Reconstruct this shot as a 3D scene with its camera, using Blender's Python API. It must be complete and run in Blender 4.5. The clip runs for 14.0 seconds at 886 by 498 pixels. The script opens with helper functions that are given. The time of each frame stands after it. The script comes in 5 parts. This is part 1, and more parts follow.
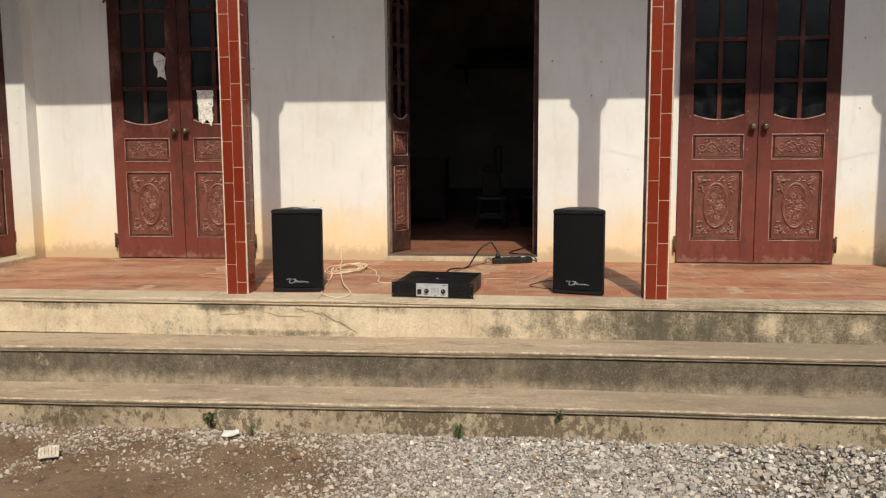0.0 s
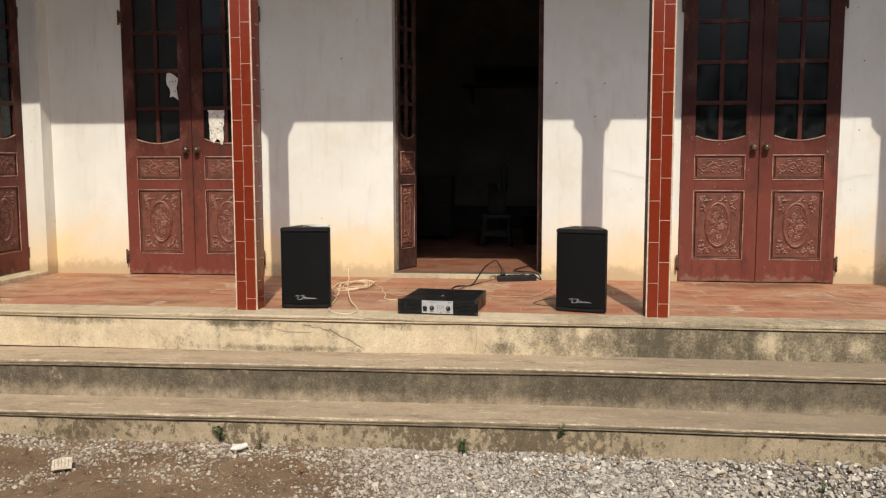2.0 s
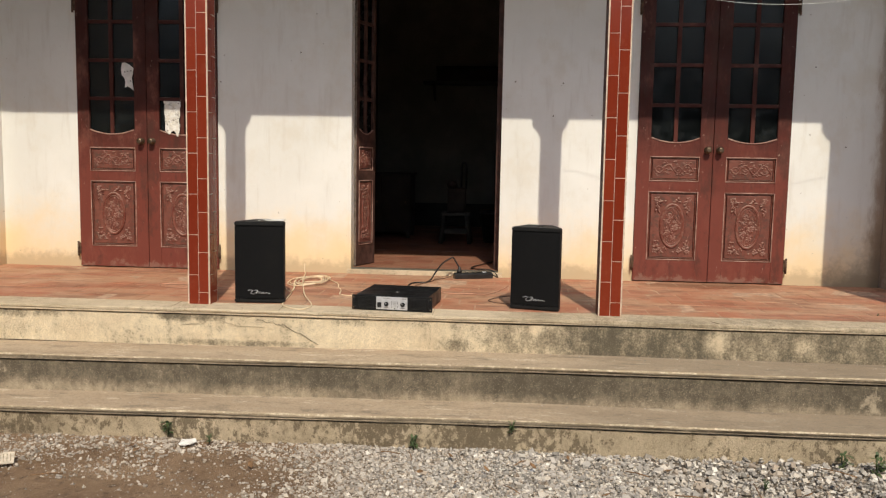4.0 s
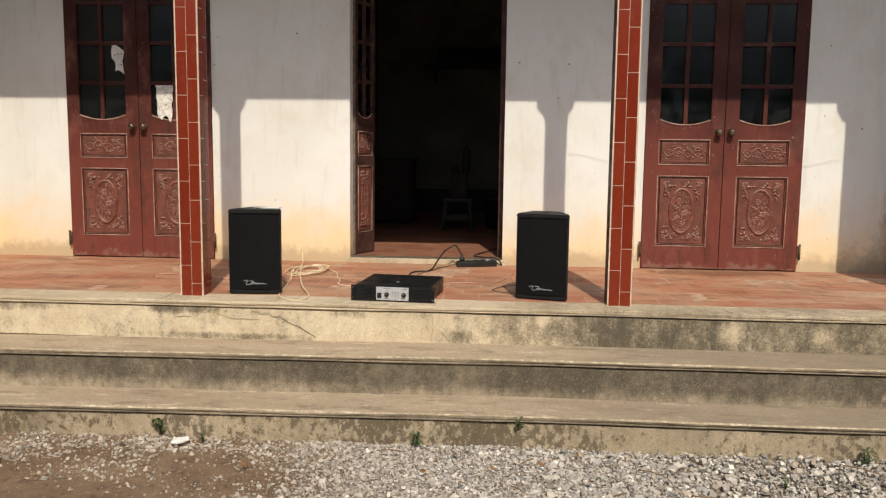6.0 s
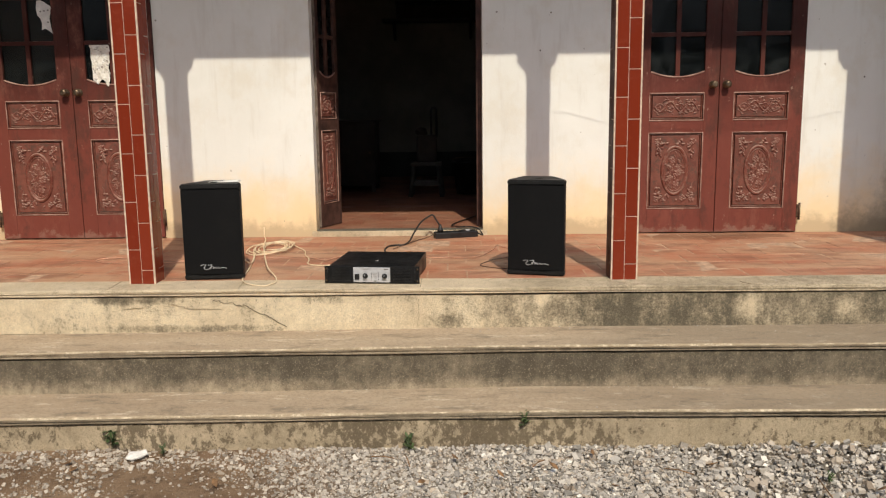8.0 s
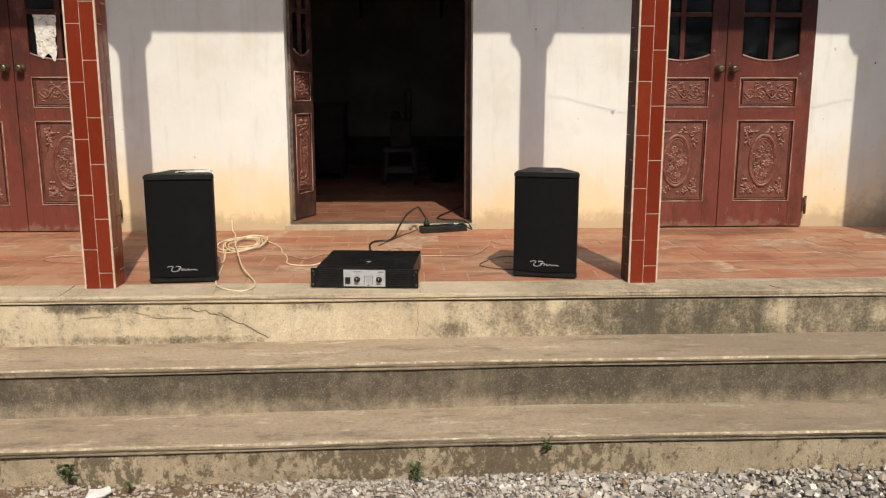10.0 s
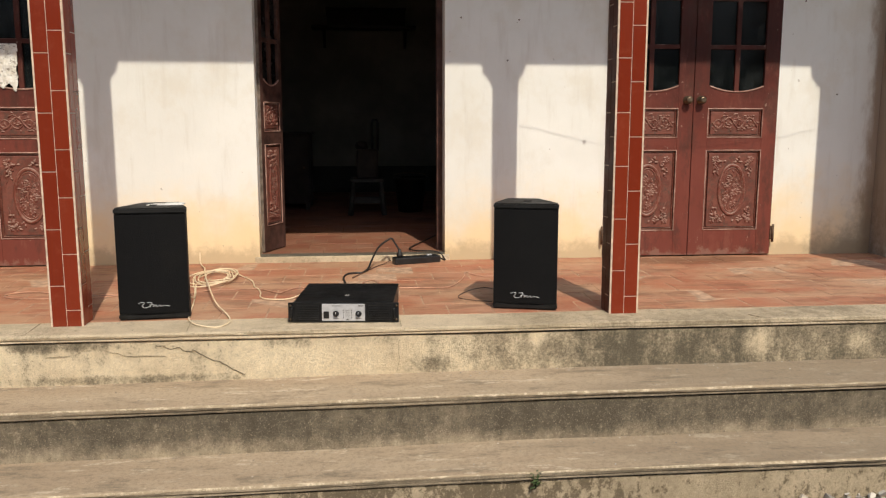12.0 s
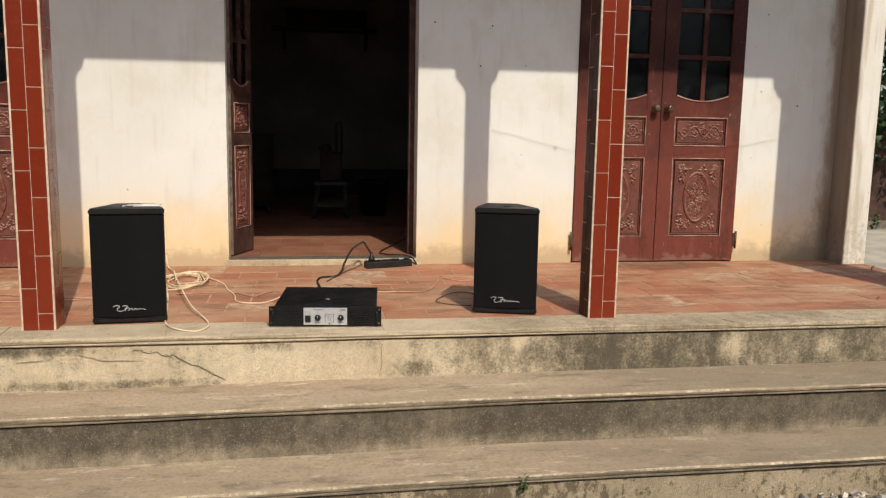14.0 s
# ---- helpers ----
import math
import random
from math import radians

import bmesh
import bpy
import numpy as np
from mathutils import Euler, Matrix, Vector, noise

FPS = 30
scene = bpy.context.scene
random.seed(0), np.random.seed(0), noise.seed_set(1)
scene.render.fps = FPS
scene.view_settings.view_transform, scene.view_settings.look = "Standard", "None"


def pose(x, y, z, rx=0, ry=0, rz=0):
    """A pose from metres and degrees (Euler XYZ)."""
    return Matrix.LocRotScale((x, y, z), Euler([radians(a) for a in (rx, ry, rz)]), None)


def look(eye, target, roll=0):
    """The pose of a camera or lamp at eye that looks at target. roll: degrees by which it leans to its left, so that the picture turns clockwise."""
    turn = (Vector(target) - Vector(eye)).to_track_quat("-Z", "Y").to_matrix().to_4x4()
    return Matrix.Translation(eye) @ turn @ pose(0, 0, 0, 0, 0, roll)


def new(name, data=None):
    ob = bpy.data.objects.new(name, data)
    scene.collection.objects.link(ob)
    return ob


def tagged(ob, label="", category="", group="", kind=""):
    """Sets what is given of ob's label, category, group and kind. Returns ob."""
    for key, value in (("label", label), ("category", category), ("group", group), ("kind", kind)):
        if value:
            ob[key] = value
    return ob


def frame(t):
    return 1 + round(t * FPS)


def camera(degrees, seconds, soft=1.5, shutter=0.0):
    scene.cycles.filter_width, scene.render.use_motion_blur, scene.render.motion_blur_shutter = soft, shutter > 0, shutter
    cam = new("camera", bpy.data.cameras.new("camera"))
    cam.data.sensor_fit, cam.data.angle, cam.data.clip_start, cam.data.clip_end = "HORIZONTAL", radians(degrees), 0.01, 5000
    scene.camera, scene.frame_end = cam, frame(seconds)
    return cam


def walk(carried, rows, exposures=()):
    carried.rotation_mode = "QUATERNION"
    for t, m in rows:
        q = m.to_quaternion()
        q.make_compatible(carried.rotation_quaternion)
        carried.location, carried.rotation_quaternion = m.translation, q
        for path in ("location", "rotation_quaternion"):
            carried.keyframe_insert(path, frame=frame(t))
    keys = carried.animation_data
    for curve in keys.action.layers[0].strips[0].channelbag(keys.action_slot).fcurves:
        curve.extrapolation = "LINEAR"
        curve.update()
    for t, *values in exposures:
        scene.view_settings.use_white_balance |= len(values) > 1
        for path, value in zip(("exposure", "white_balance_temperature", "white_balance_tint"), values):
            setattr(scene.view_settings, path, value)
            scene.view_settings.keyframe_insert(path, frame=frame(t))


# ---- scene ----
cam = camera(56.2, 14.0, soft=1.25)
PATH = [
    (0, (0.146, 0.094, 1.45), (-0.07, 2.068, 1.212), -0.3),
    (0.5, (0.159, -0.011, 1.467), (-0.065, 1.961, 1.22), -0.3),
    (1, (0.162, -0.012, 1.467), (-0.071, 1.962, 1.24), -0.3),
    (1.5, (0.16, -0.003, 1.467), (-0.07, 1.972, 1.254), -0.3),
    (2, (0.164, -0.002, 1.469), (-0.068, 1.974, 1.271), -0.1),
    (2.5, (0.169, 0.002, 1.46), (-0.077, 1.978, 1.272), 0.1),
    (3, (0.183, 0.011, 1.458), (-0.026, 1.991, 1.265), -0.2),
    (3.5, (0.198, -0.004, 1.467), (0.03, 1.98, 1.271), 0.3),
    (4, (0.211, 0.001, 1.463), (0.067, 1.985, 1.26), 1.0),
    (4.2, (0.21, 0.029, 1.467), (0.075, 2.013, 1.248), 1.2),
    (6.3, (0.184, 0.246, 1.455), (0.037, 2.225, 1.209), 0.6),
    (6.5, (0.156, 0.291, 1.461), (0.037, 2.268, 1.189), 0.4),
    (7, (0.118, 0.421, 1.457), (0.032, 2.394, 1.144), -0.1),
    (9.5, (-0.204, 1.072, 1.458), (-0.145, 3.04, 1.103), -0.6),
    (10, (-0.244, 1.154, 1.462), (-0.155, 3.117, 1.09), 0.0),
    (10.5, (-0.353, 1.191, 1.472), (-0.143, 3.146, 1.11), -0.7),
    (11, (-0.416, 1.203, 1.473), (-0.169, 3.159, 1.132), -0.2),
    (11.5, (-0.38, 1.221, 1.472), (-0.171, 3.186, 1.162), 0.1),
    (12, (-0.347, 1.216, 1.471), (-0.152, 3.183, 1.166), -0.0),
    (12.5, (-0.343, 1.215, 1.472), (-0.141, 3.184, 1.188), 0.2),
    (13, (-0.385, 1.213, 1.478), (-0.145, 3.181, 1.22), 0.3),
    (13.5, (-0.462, 1.202, 1.486), (-0.146, 3.159, 1.221), 0.5),
    (14, (-0.511, 1.238, 1.47), (-0.185, 3.189, 1.176), 1.0),
]
walk(cam, [(t, look(eye, target, roll)) for t, eye, target, roll in PATH], exposures=[(0.0, -0.40), (1.0, -0.36), (4.0, -0.36), (7.0, -0.36), (12.0, -0.34), (12.5, -0.30), (13.0, -0.28), (13.5, -0.46), (14.0, -0.40)])

# ---------------------------------------------------------------- light
SUN_WAY = Vector((-0.19, 1.0, -1.12)).normalized()      # the way the sunlight travels
sun = new("sun", bpy.data.lights.new("sun", "SUN"))
sun.data.energy, sun.data.angle, sun.data.color = 4.70, radians(0.53), (1.0, 0.915, 0.765)
sun.matrix_world = look((0, 0, 20), Vector((0, 0, 20)) + SUN_WAY)
sky_world = bpy.data.worlds.new("sky")
scene.world = sky_world
sky_world.use_nodes = True
wn = sky_world.node_tree
sky = wn.nodes.new("ShaderNodeTexSky")
sky.sky_type, sky.sun_disc = "NISHITA", False
sky.sun_elevation = math.asin(-SUN_WAY.z)
sky.sun_rotation = math.atan2(-SUN_WAY.x, -SUN_WAY.y)
sky.dust_density, sky.air_density, sky.ozone_density = 2.0, 1.1, 1.0
wn.links.new(sky.outputs[0], wn.nodes["Background"].inputs[0])
wn.nodes["Background"].inputs[1].default_value = 0.152


# ---------------------------------------------------------------- materials
class Nodes:
    """A node material in the making."""

    def __init__(self, name, rough=0.8, metal=0.0):
        self.mat = bpy.data.materials.new(name)
        self.mat.use_nodes = True
        self.t = self.mat.node_tree
        self.b = self.t.nodes["Principled BSDF"]
        self.b.inputs["Roughness"].default_value = rough
        self.b.inputs["Metallic"].default_value = metal
        self.pos = self.t.nodes.new("ShaderNodeNewGeometry").outputs["Position"]

    def link(self, a, b):
        self.t.links.new(a, b)

    def at(self, sx=1, sy=1, sz=1, shift=0.0):
        n = self.t.nodes.new("ShaderNodeMapping")
        n.inputs["Scale"].default_value = (sx, sy, sz)
        n.inputs["Location"].default_value = (shift, shift * 0.7, shift * 1.3)
        self.link(self.pos, n.inputs["Vector"])
        return n.outputs[0]

    def noise(self, scale, detail=5, rough=0.6, where=None):
        n = self.t.nodes.new("ShaderNodeTexNoise")
        n.inputs["Scale"].default_value, n.inputs["Detail"].default_value, n.inputs["Roughness"].default_value = scale, detail, rough
        self.link(where or self.pos, n.inputs["Vector"])
        return n.outputs["Fac"]

    def ramp(self, fac, lo, hi, a=0.0, b=1.0):
        n = self.t.nodes.new("ShaderNodeMapRange")
        n.inputs["From Min"].default_value, n.inputs["From Max"].default_value = lo, hi
        n.inputs["To Min"].default_value, n.inputs["To Max"].default_value = a, b
        n.interpolation_type = "SMOOTHSTEP"
        self.link(fac, n.inputs["Value"])
        return n.outputs[0]

    def mix(self, fac, a, b, kind="MIX"):
        n = self.t.nodes.new("ShaderNodeMix")
        n.data_type, n.blend_type = "RGBA", kind
        for value, slot in ((fac, n.inputs["Factor"]), (a, n.inputs["A"] if False else n.inputs[6]), (b, n.inputs[7])):
            if isinstance(value, (int, float)):
                slot.default_value = value
            elif isinstance(value, tuple):
                slot.default_value = (*value, 1)
            else:
                self.link(value, slot)
        return n.outputs[2]

    def math(self, op, a, b):
        n = self.t.nodes.new("ShaderNodeMath")
        n.operation = op
        for value, slot in ((a, n.inputs[0]), (b, n.inputs[1])):
            if isinstance(value, (int, float)):
                slot.default_value = value
            else:
                self.link(value, slot)
        return n.outputs[0]

    def axis(self, k):
        n = self.t.nodes.new("ShaderNodeSeparateXYZ")
        self.link(self.pos, n.inputs[0])
        return n.outputs[k]

    def up(self):
        """Settled dust: how far a face looks upwards."""
        n = self.t.nodes.new("ShaderNodeSeparateXYZ")
        self.link(self.t.nodes.new("ShaderNodeNewGeometry").outputs["True Normal"], n.inputs[0])
        return self.ramp(n.outputs[2], 0.25, 0.8)

    def own(self):
        """A random number of the object's."""
        return self.t.nodes.new("ShaderNodeObjectInfo").outputs["Random"]

    def island(self):
        return self.t.nodes.new("ShaderNodeNewGeometry").outputs["Random Per Island"]

    def paint(self, colour):
        if isinstance(colour, tuple):
            self.b.inputs["Base Color"].default_value = (*colour, 1)
        else:
            self.link(colour, self.b.inputs["Base Color"])
        return self

    def gloss(self, fac, lo, hi):
        self.link(self.ramp(fac, 0.3, 0.7, lo, hi), self.b.inputs["Roughness"])
        return self

    def bump(self, fac, depth, strength=0.6):
        n = self.t.nodes.new("ShaderNodeBump")
        n.inputs["Distance"].default_value, n.inputs["Strength"].default_value = depth, strength
        self.link(fac, n.inputs["Height"])
        self.link(n.outputs[0], self.b.inputs["Normal"])
        return self


def simple(name, colour, rough=0.6, metal=0.0, spread=0.25, scale=30.0, depth=0.0008):
    n = Nodes(name, rough, metal)
    dark = tuple(c * (1 - spread) for c in colour)
    light = tuple(min(1, c * (1 + spread)) for c in colour)
    f = n.noise(scale, 6)
    n.paint(n.mix(n.ramp(f, 0.3, 0.7), dark, light)).bump(n.noise(scale * 6, 3), depth, 0.4)
    n.gloss(n.noise(scale * 0.6), max(0.02, rough - 0.1), min(1, rough + 0.12))
    return n.mat


def plaster_material():
    """Whitewashed plaster: cloudy grey wash, a splashed ochre band near the floor, damp specks."""
    n = Nodes("whitewash", 0.9)
    clouds = n.noise(1.3, 6, 0.62)
    base = n.mix(n.ramp(clouds, 0.35, 0.7), (0.755, 0.745, 0.695), (0.82, 0.812, 0.765))
    base = n.mix(n.ramp(n.noise(2.7, 8, 0.7, n.at(1, 1, 0.8, 6)), 0.48, 0.68, 0, 0.4), base, (0.66, 0.60, 0.49))
    streak = n.noise(3.0, 5, 0.6, n.at(5, 5, 0.6))
    base = n.mix(n.ramp(streak, 0.52, 0.76, 0, 0.45), base, (0.62, 0.58, 0.51))
    # splashed band: height plus noise
    high = n.math("ADD", n.axis(2), n.math("MULTIPLY", n.noise(2.6, 6, 0.65), -0.75))
    band = n.ramp(high, 0.30, 0.84, 1.0, 0.0)
    base = n.mix(n.math("MULTIPLY", band, 0.85), base, (0.82, 0.615, 0.335))
    grime = n.ramp(n.math("ADD", n.axis(2), n.math("MULTIPLY", n.noise(9, 6, 0.7), -0.22)), 0.53, 0.63, 1.0, 0.0)
    base = n.mix(n.math("MULTIPLY", grime, 0.6), base, (0.36, 0.27, 0.17))
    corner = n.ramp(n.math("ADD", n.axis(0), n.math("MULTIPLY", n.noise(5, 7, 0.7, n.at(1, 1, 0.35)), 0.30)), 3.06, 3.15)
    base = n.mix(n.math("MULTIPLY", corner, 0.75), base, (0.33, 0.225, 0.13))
    mould = n.ramp(n.math("ADD", n.math("SUBTRACT", n.axis(0), n.axis(2)), n.math("MULTIPLY", n.noise(6, 8, 0.72), 1.1)), 2.38, 2.8)
    base = n.mix(n.math("MULTIPLY", mould, 0.6), base, (0.24, 0.20, 0.14))
    specks = n.ramp(n.noise(23, 2, 0.5), 0.735, 0.76)
    base = n.mix(n.math("MULTIPLY", specks, 0.55), base, (0.30, 0.25, 0.19))
    n.paint(base).bump(n.noise(60, 8, 0.7), 0.002, 0.5)
    return n.mat


def damp_plaster_material():
    """The same wash with mould and flaking, on the corner walls that the rain reaches."""
    n = Nodes("damp_whitewash", 0.92)
    base = n.mix(n.ramp(n.noise(1.6, 6), 0.35, 0.7), (0.74, 0.69, 0.60), (0.82, 0.79, 0.73))
    high = n.math("ADD", n.axis(2), n.math("MULTIPLY", n.noise(7, 7, 0.7), -1.3))
    flake = n.ramp(high, 0.18, 0.36, 1.0, 0.0)
    base = n.mix(n.math("MULTIPLY", flake, n.ramp(n.noise(30, 7, 0.75), 0.40, 0.66, 0, 0.7)), base, (0.40, 0.36, 0.29))
    base = n.mix(n.ramp(n.noise(2.0, 6, 0.6, n.at(6, 6, 0.5)), 0.47, 0.64, 0, 0.55), base, (0.45, 0.34, 0.22))
    # brown stain on the pier's west face, darkened further by its painted shade
    stain_and_shade = n.ramp(n.math("ADD", n.axis(0), n.math("MULTIPLY", n.noise(4, 7, 0.7, n.at(1, 1, 0.3)), 0.05)), 3.045, 3.07, 0.75, 0.0)
    base = n.mix(stain_and_shade, base, (0.17, 0.112, 0.064))
    n.paint(base).bump(n.noise(45, 8, 0.7), 0.003, 0.6)
    return n.mat


def cement_material(name, light, mid, mould, amount, lean=0.0, seed=0.0, streaky=0.6, specks=0.0, foot=None, grain=0.5, pale=0.3, patches=(), bloom=0.0):
    """Weathered cement render. amount: how much of it is mouldy; lean: more mould towards +x;
    patches: (x, z, half width, half height, weight) of stains that stand out, negative where lime has bleached them."""
    n = Nodes(name, 0.92)
    where = n.at(1, 1, 1, seed)
    fine = n.noise(85, 10, 0.82, where)
    middle = n.noise(17, 10, 0.78, n.at(1, 1, 0.8, seed + 2))
    base = n.mix(n.ramp(n.noise(2.6, 8, 0.68, where), 0.36, 0.66), light, mid)
    cover = n.math("MULTIPLY", n.math("ADD", n.noise(1.9, 8, 0.66, n.at(1, 1, 1.2, seed + 3)), -0.5), 1.5)
    runs = n.math("MULTIPLY", n.math("ADD", n.noise(4.0, 7, 0.65, n.at(3, 3, 0.35, seed + 5)), -0.5), streaky)
    cover = n.math("ADD", cover, runs)
    cover = n.math("ADD", cover, n.math("MULTIPLY", n.math("ADD", middle, -0.5), 1.6))
    cover = n.math("ADD", cover, n.math("MULTIPLY", n.math("ADD", fine, -0.5), 3.0))
    if lean:
        cover = n.math("ADD", cover, n.math("MULTIPLY", n.ramp(n.axis(0), -0.3, 0.9, -0.5, 0.5), lean))
    for px, pz, wide, high, weight in patches:
        dx = n.math("MULTIPLY", n.math("ADD", n.axis(0), -px), 1 / wide)
        dz = n.math("MULTIPLY", n.math("ADD", n.axis(2), -pz), 1 / high)
        far = n.math("ADD", n.math("ADD", n.math("MULTIPLY", dx, dx), n.math("MULTIPLY", dz, dz)), n.math("MULTIPLY", n.noise(8, 8, 0.72, n.at(1, 1, 0.5, seed + 6)), 4.5))
        cover = n.math("ADD", cover, n.ramp(far, 1.6, 4.2, weight, 0.0))
    if foot is not None:
        rise = n.math("ADD", n.axis(2), n.math("MULTIPLY", n.noise(11, 9, 0.8, n.at(1, 1, 0.7, seed)), -0.13))
        cover = n.math("ADD", cover, n.ramp(rise, foot - 0.085, foot - 0.010, -0.45, 0.0))
    stain = tuple(0.45 * a + 0.55 * b for a, b in zip(mid, mould))
    base = n.mix(n.ramp(cover, -0.22 - amount, 0.38 - amount, 0, 0.9), base, stain)
    base = n.mix(n.ramp(cover, 0.12 - amount, 0.88 - amount, 0, 0.92), base, mould)
    if specks:
        flakes = n.math("ADD", n.noise(27, 10, 0.76, n.at(1, 1, 0.7, seed)), n.math("MULTIPLY", n.math("ADD", n.noise(2.3, 4, 0.55, where), -0.5), 0.5))
        flakes = n.math("ADD", flakes, n.ramp(n.axis(0), 0.2, 1.6, 0.0, -0.06))
        base = n.mix(n.math("MULTIPLY", n.ramp(flakes, 0.475, 0.545), specks), base, mould)
    base = n.mix(grain, base, n.mix(n.ramp(fine, 0.41, 0.57), (0.42, 0.41, 0.39), (1.12, 1.12, 1.12)), "MULTIPLY")
    base = n.mix(n.ramp(n.noise(150, 6, 0.85, n.at(1, 1, 1, seed + 4)), 0.55, 0.67, 0, pale), base, tuple(min(1, c * 1.25) for c in light))
    if bloom:
        salt = n.ramp(n.math("ADD", n.noise(7, 9, 0.74, n.at(1, 1, 0.8, seed + 8)), n.math("MULTIPLY", fine, 0.12)), 0.66, 0.76)
        base = n.mix(n.math("MULTIPLY", salt, bloom), base, tuple(min(1, c * 1.1) for c in light))
    n.paint(base).bump(n.noise(60, 10, 0.82), 0.010, 1.0)
    return n.mat


def arris_material():
    """The trodden edge of a step: bare pale cement where the dirty skin has chipped off."""
    n = Nodes("chipped_arris", 0.92)
    chips = n.math("ADD", n.noise(16, 9, 0.8, n.at(1, 1, 1, 2)), n.math("MULTIPLY", n.math("ADD", n.noise(60, 6, 0.8), -0.5), 0.5))
    base = n.mix(n.ramp(chips, 0.46, 0.66), (0.40, 0.31, 0.205), (0.72, 0.61, 0.44))
    n.paint(base).bump(n.noise(70, 8, 0.8), 0.006, 1.0)
    return n.mat


def tread_material():
    n = Nodes("dusty_cement", 0.93)
    base = n.mix(n.ramp(n.noise(1.1, 7, 0.62, n.at(0.5, 2.5, 1)), 0.34, 0.68), (0.410, 0.306, 0.203), (0.50, 0.388, 0.264))
    base = n.mix(n.ramp(n.noise(7, 8, 0.75, n.at(0.5, 1.6, 1, 4)), 0.52, 0.66, 0, 0.7), base, (0.205, 0.162, 0.11))
    base = n.mix(n.ramp(n.noise(9, 9, 0.76, n.at(0.45, 1.4, 1, 9)), 0.55, 0.63, 0, 0.85), base, (0.64, 0.53, 0.385))
    base = n.mix(n.ramp(n.noise(60, 8, 0.8), 0.48, 0.60, 0, 0.36), base, (0.17, 0.13, 0.088))
    base = n.mix(n.ramp(n.noise(24, 8, 0.78, n.at(0.6, 1.2, 1, 6)), 0.56, 0.66, 0, 0.5), base, (0.43, 0.36, 0.265))
    stain = n.ramp(n.math("ADD", n.math("MULTIPLY", n.axis(0), 0.22), n.noise(2.4, 8, 0.7, n.at(0.6, 2.2, 1, 13))), 0.46, 0.90, 0.0, 0.5)
    base = n.mix(stain, base, (0.19, 0.152, 0.104))
    n.paint(base).bump(n.noise(45, 9, 0.8), 0.008, 1.0)
    return n.mat


def terracotta_material(name, dusty, tone=1.0):
    """Unglazed floor tiles: each its own shade, dusty and worn."""
    n = Nodes(name, 0.75)
    own = n.own()
    base = n.mix(own, (0.33 * tone, 0.112 * tone, 0.060 * tone), (0.43 * tone, 0.178 * tone, 0.098 * tone))
    base = n.mix(n.ramp(n.noise(5, 6, 0.65), 0.4, 0.68, 0, 0.7), base, (0.42 * tone, 0.225 * tone, 0.138 * tone))
    dust = n.ramp(n.noise(1.7, 9, 0.72, n.at(0.7, 1.8, 1)), 0.42, 0.60, 0, dusty)
    base = n.mix(dust, base, (0.44, 0.265, 0.160))
    base = n.mix(n.ramp(n.noise(2.6, 6, 0.7, n.at(0.8, 2.4, 1, 7)), 0.50, 0.62, 0, 0.7), base, (0.215, 0.105, 0.06))
    base = n.mix(n.ramp(n.noise(45, 6, 0.75), 0.5, 0.72, 0, 0.4), base, (0.19, 0.085, 0.052))
    dx = n.math("MULTIPLY", n.math("ADD", n.axis(0), -1.72), 1.7)
    dy = n.math("MULTIPLY", n.math("ADD", n.axis(1), -6.22), 6.0)
    pool = n.math("ADD", n.math("ADD", n.math("MULTIPLY", dx, dx), n.math("MULTIPLY", dy, dy)), n.math("MULTIPLY", n.noise(5, 6, 0.7), 1.4))
    base = n.mix(n.ramp(pool, 1.2, 1.55, 0.6, 0.0), base, (0.17, 0.078, 0.038))
    n.paint(base).bump(n.noise(50, 7, 0.7), 0.0025, 0.5)
    n.gloss(n.noise(3), 0.5, 0.85)
    return n.mat


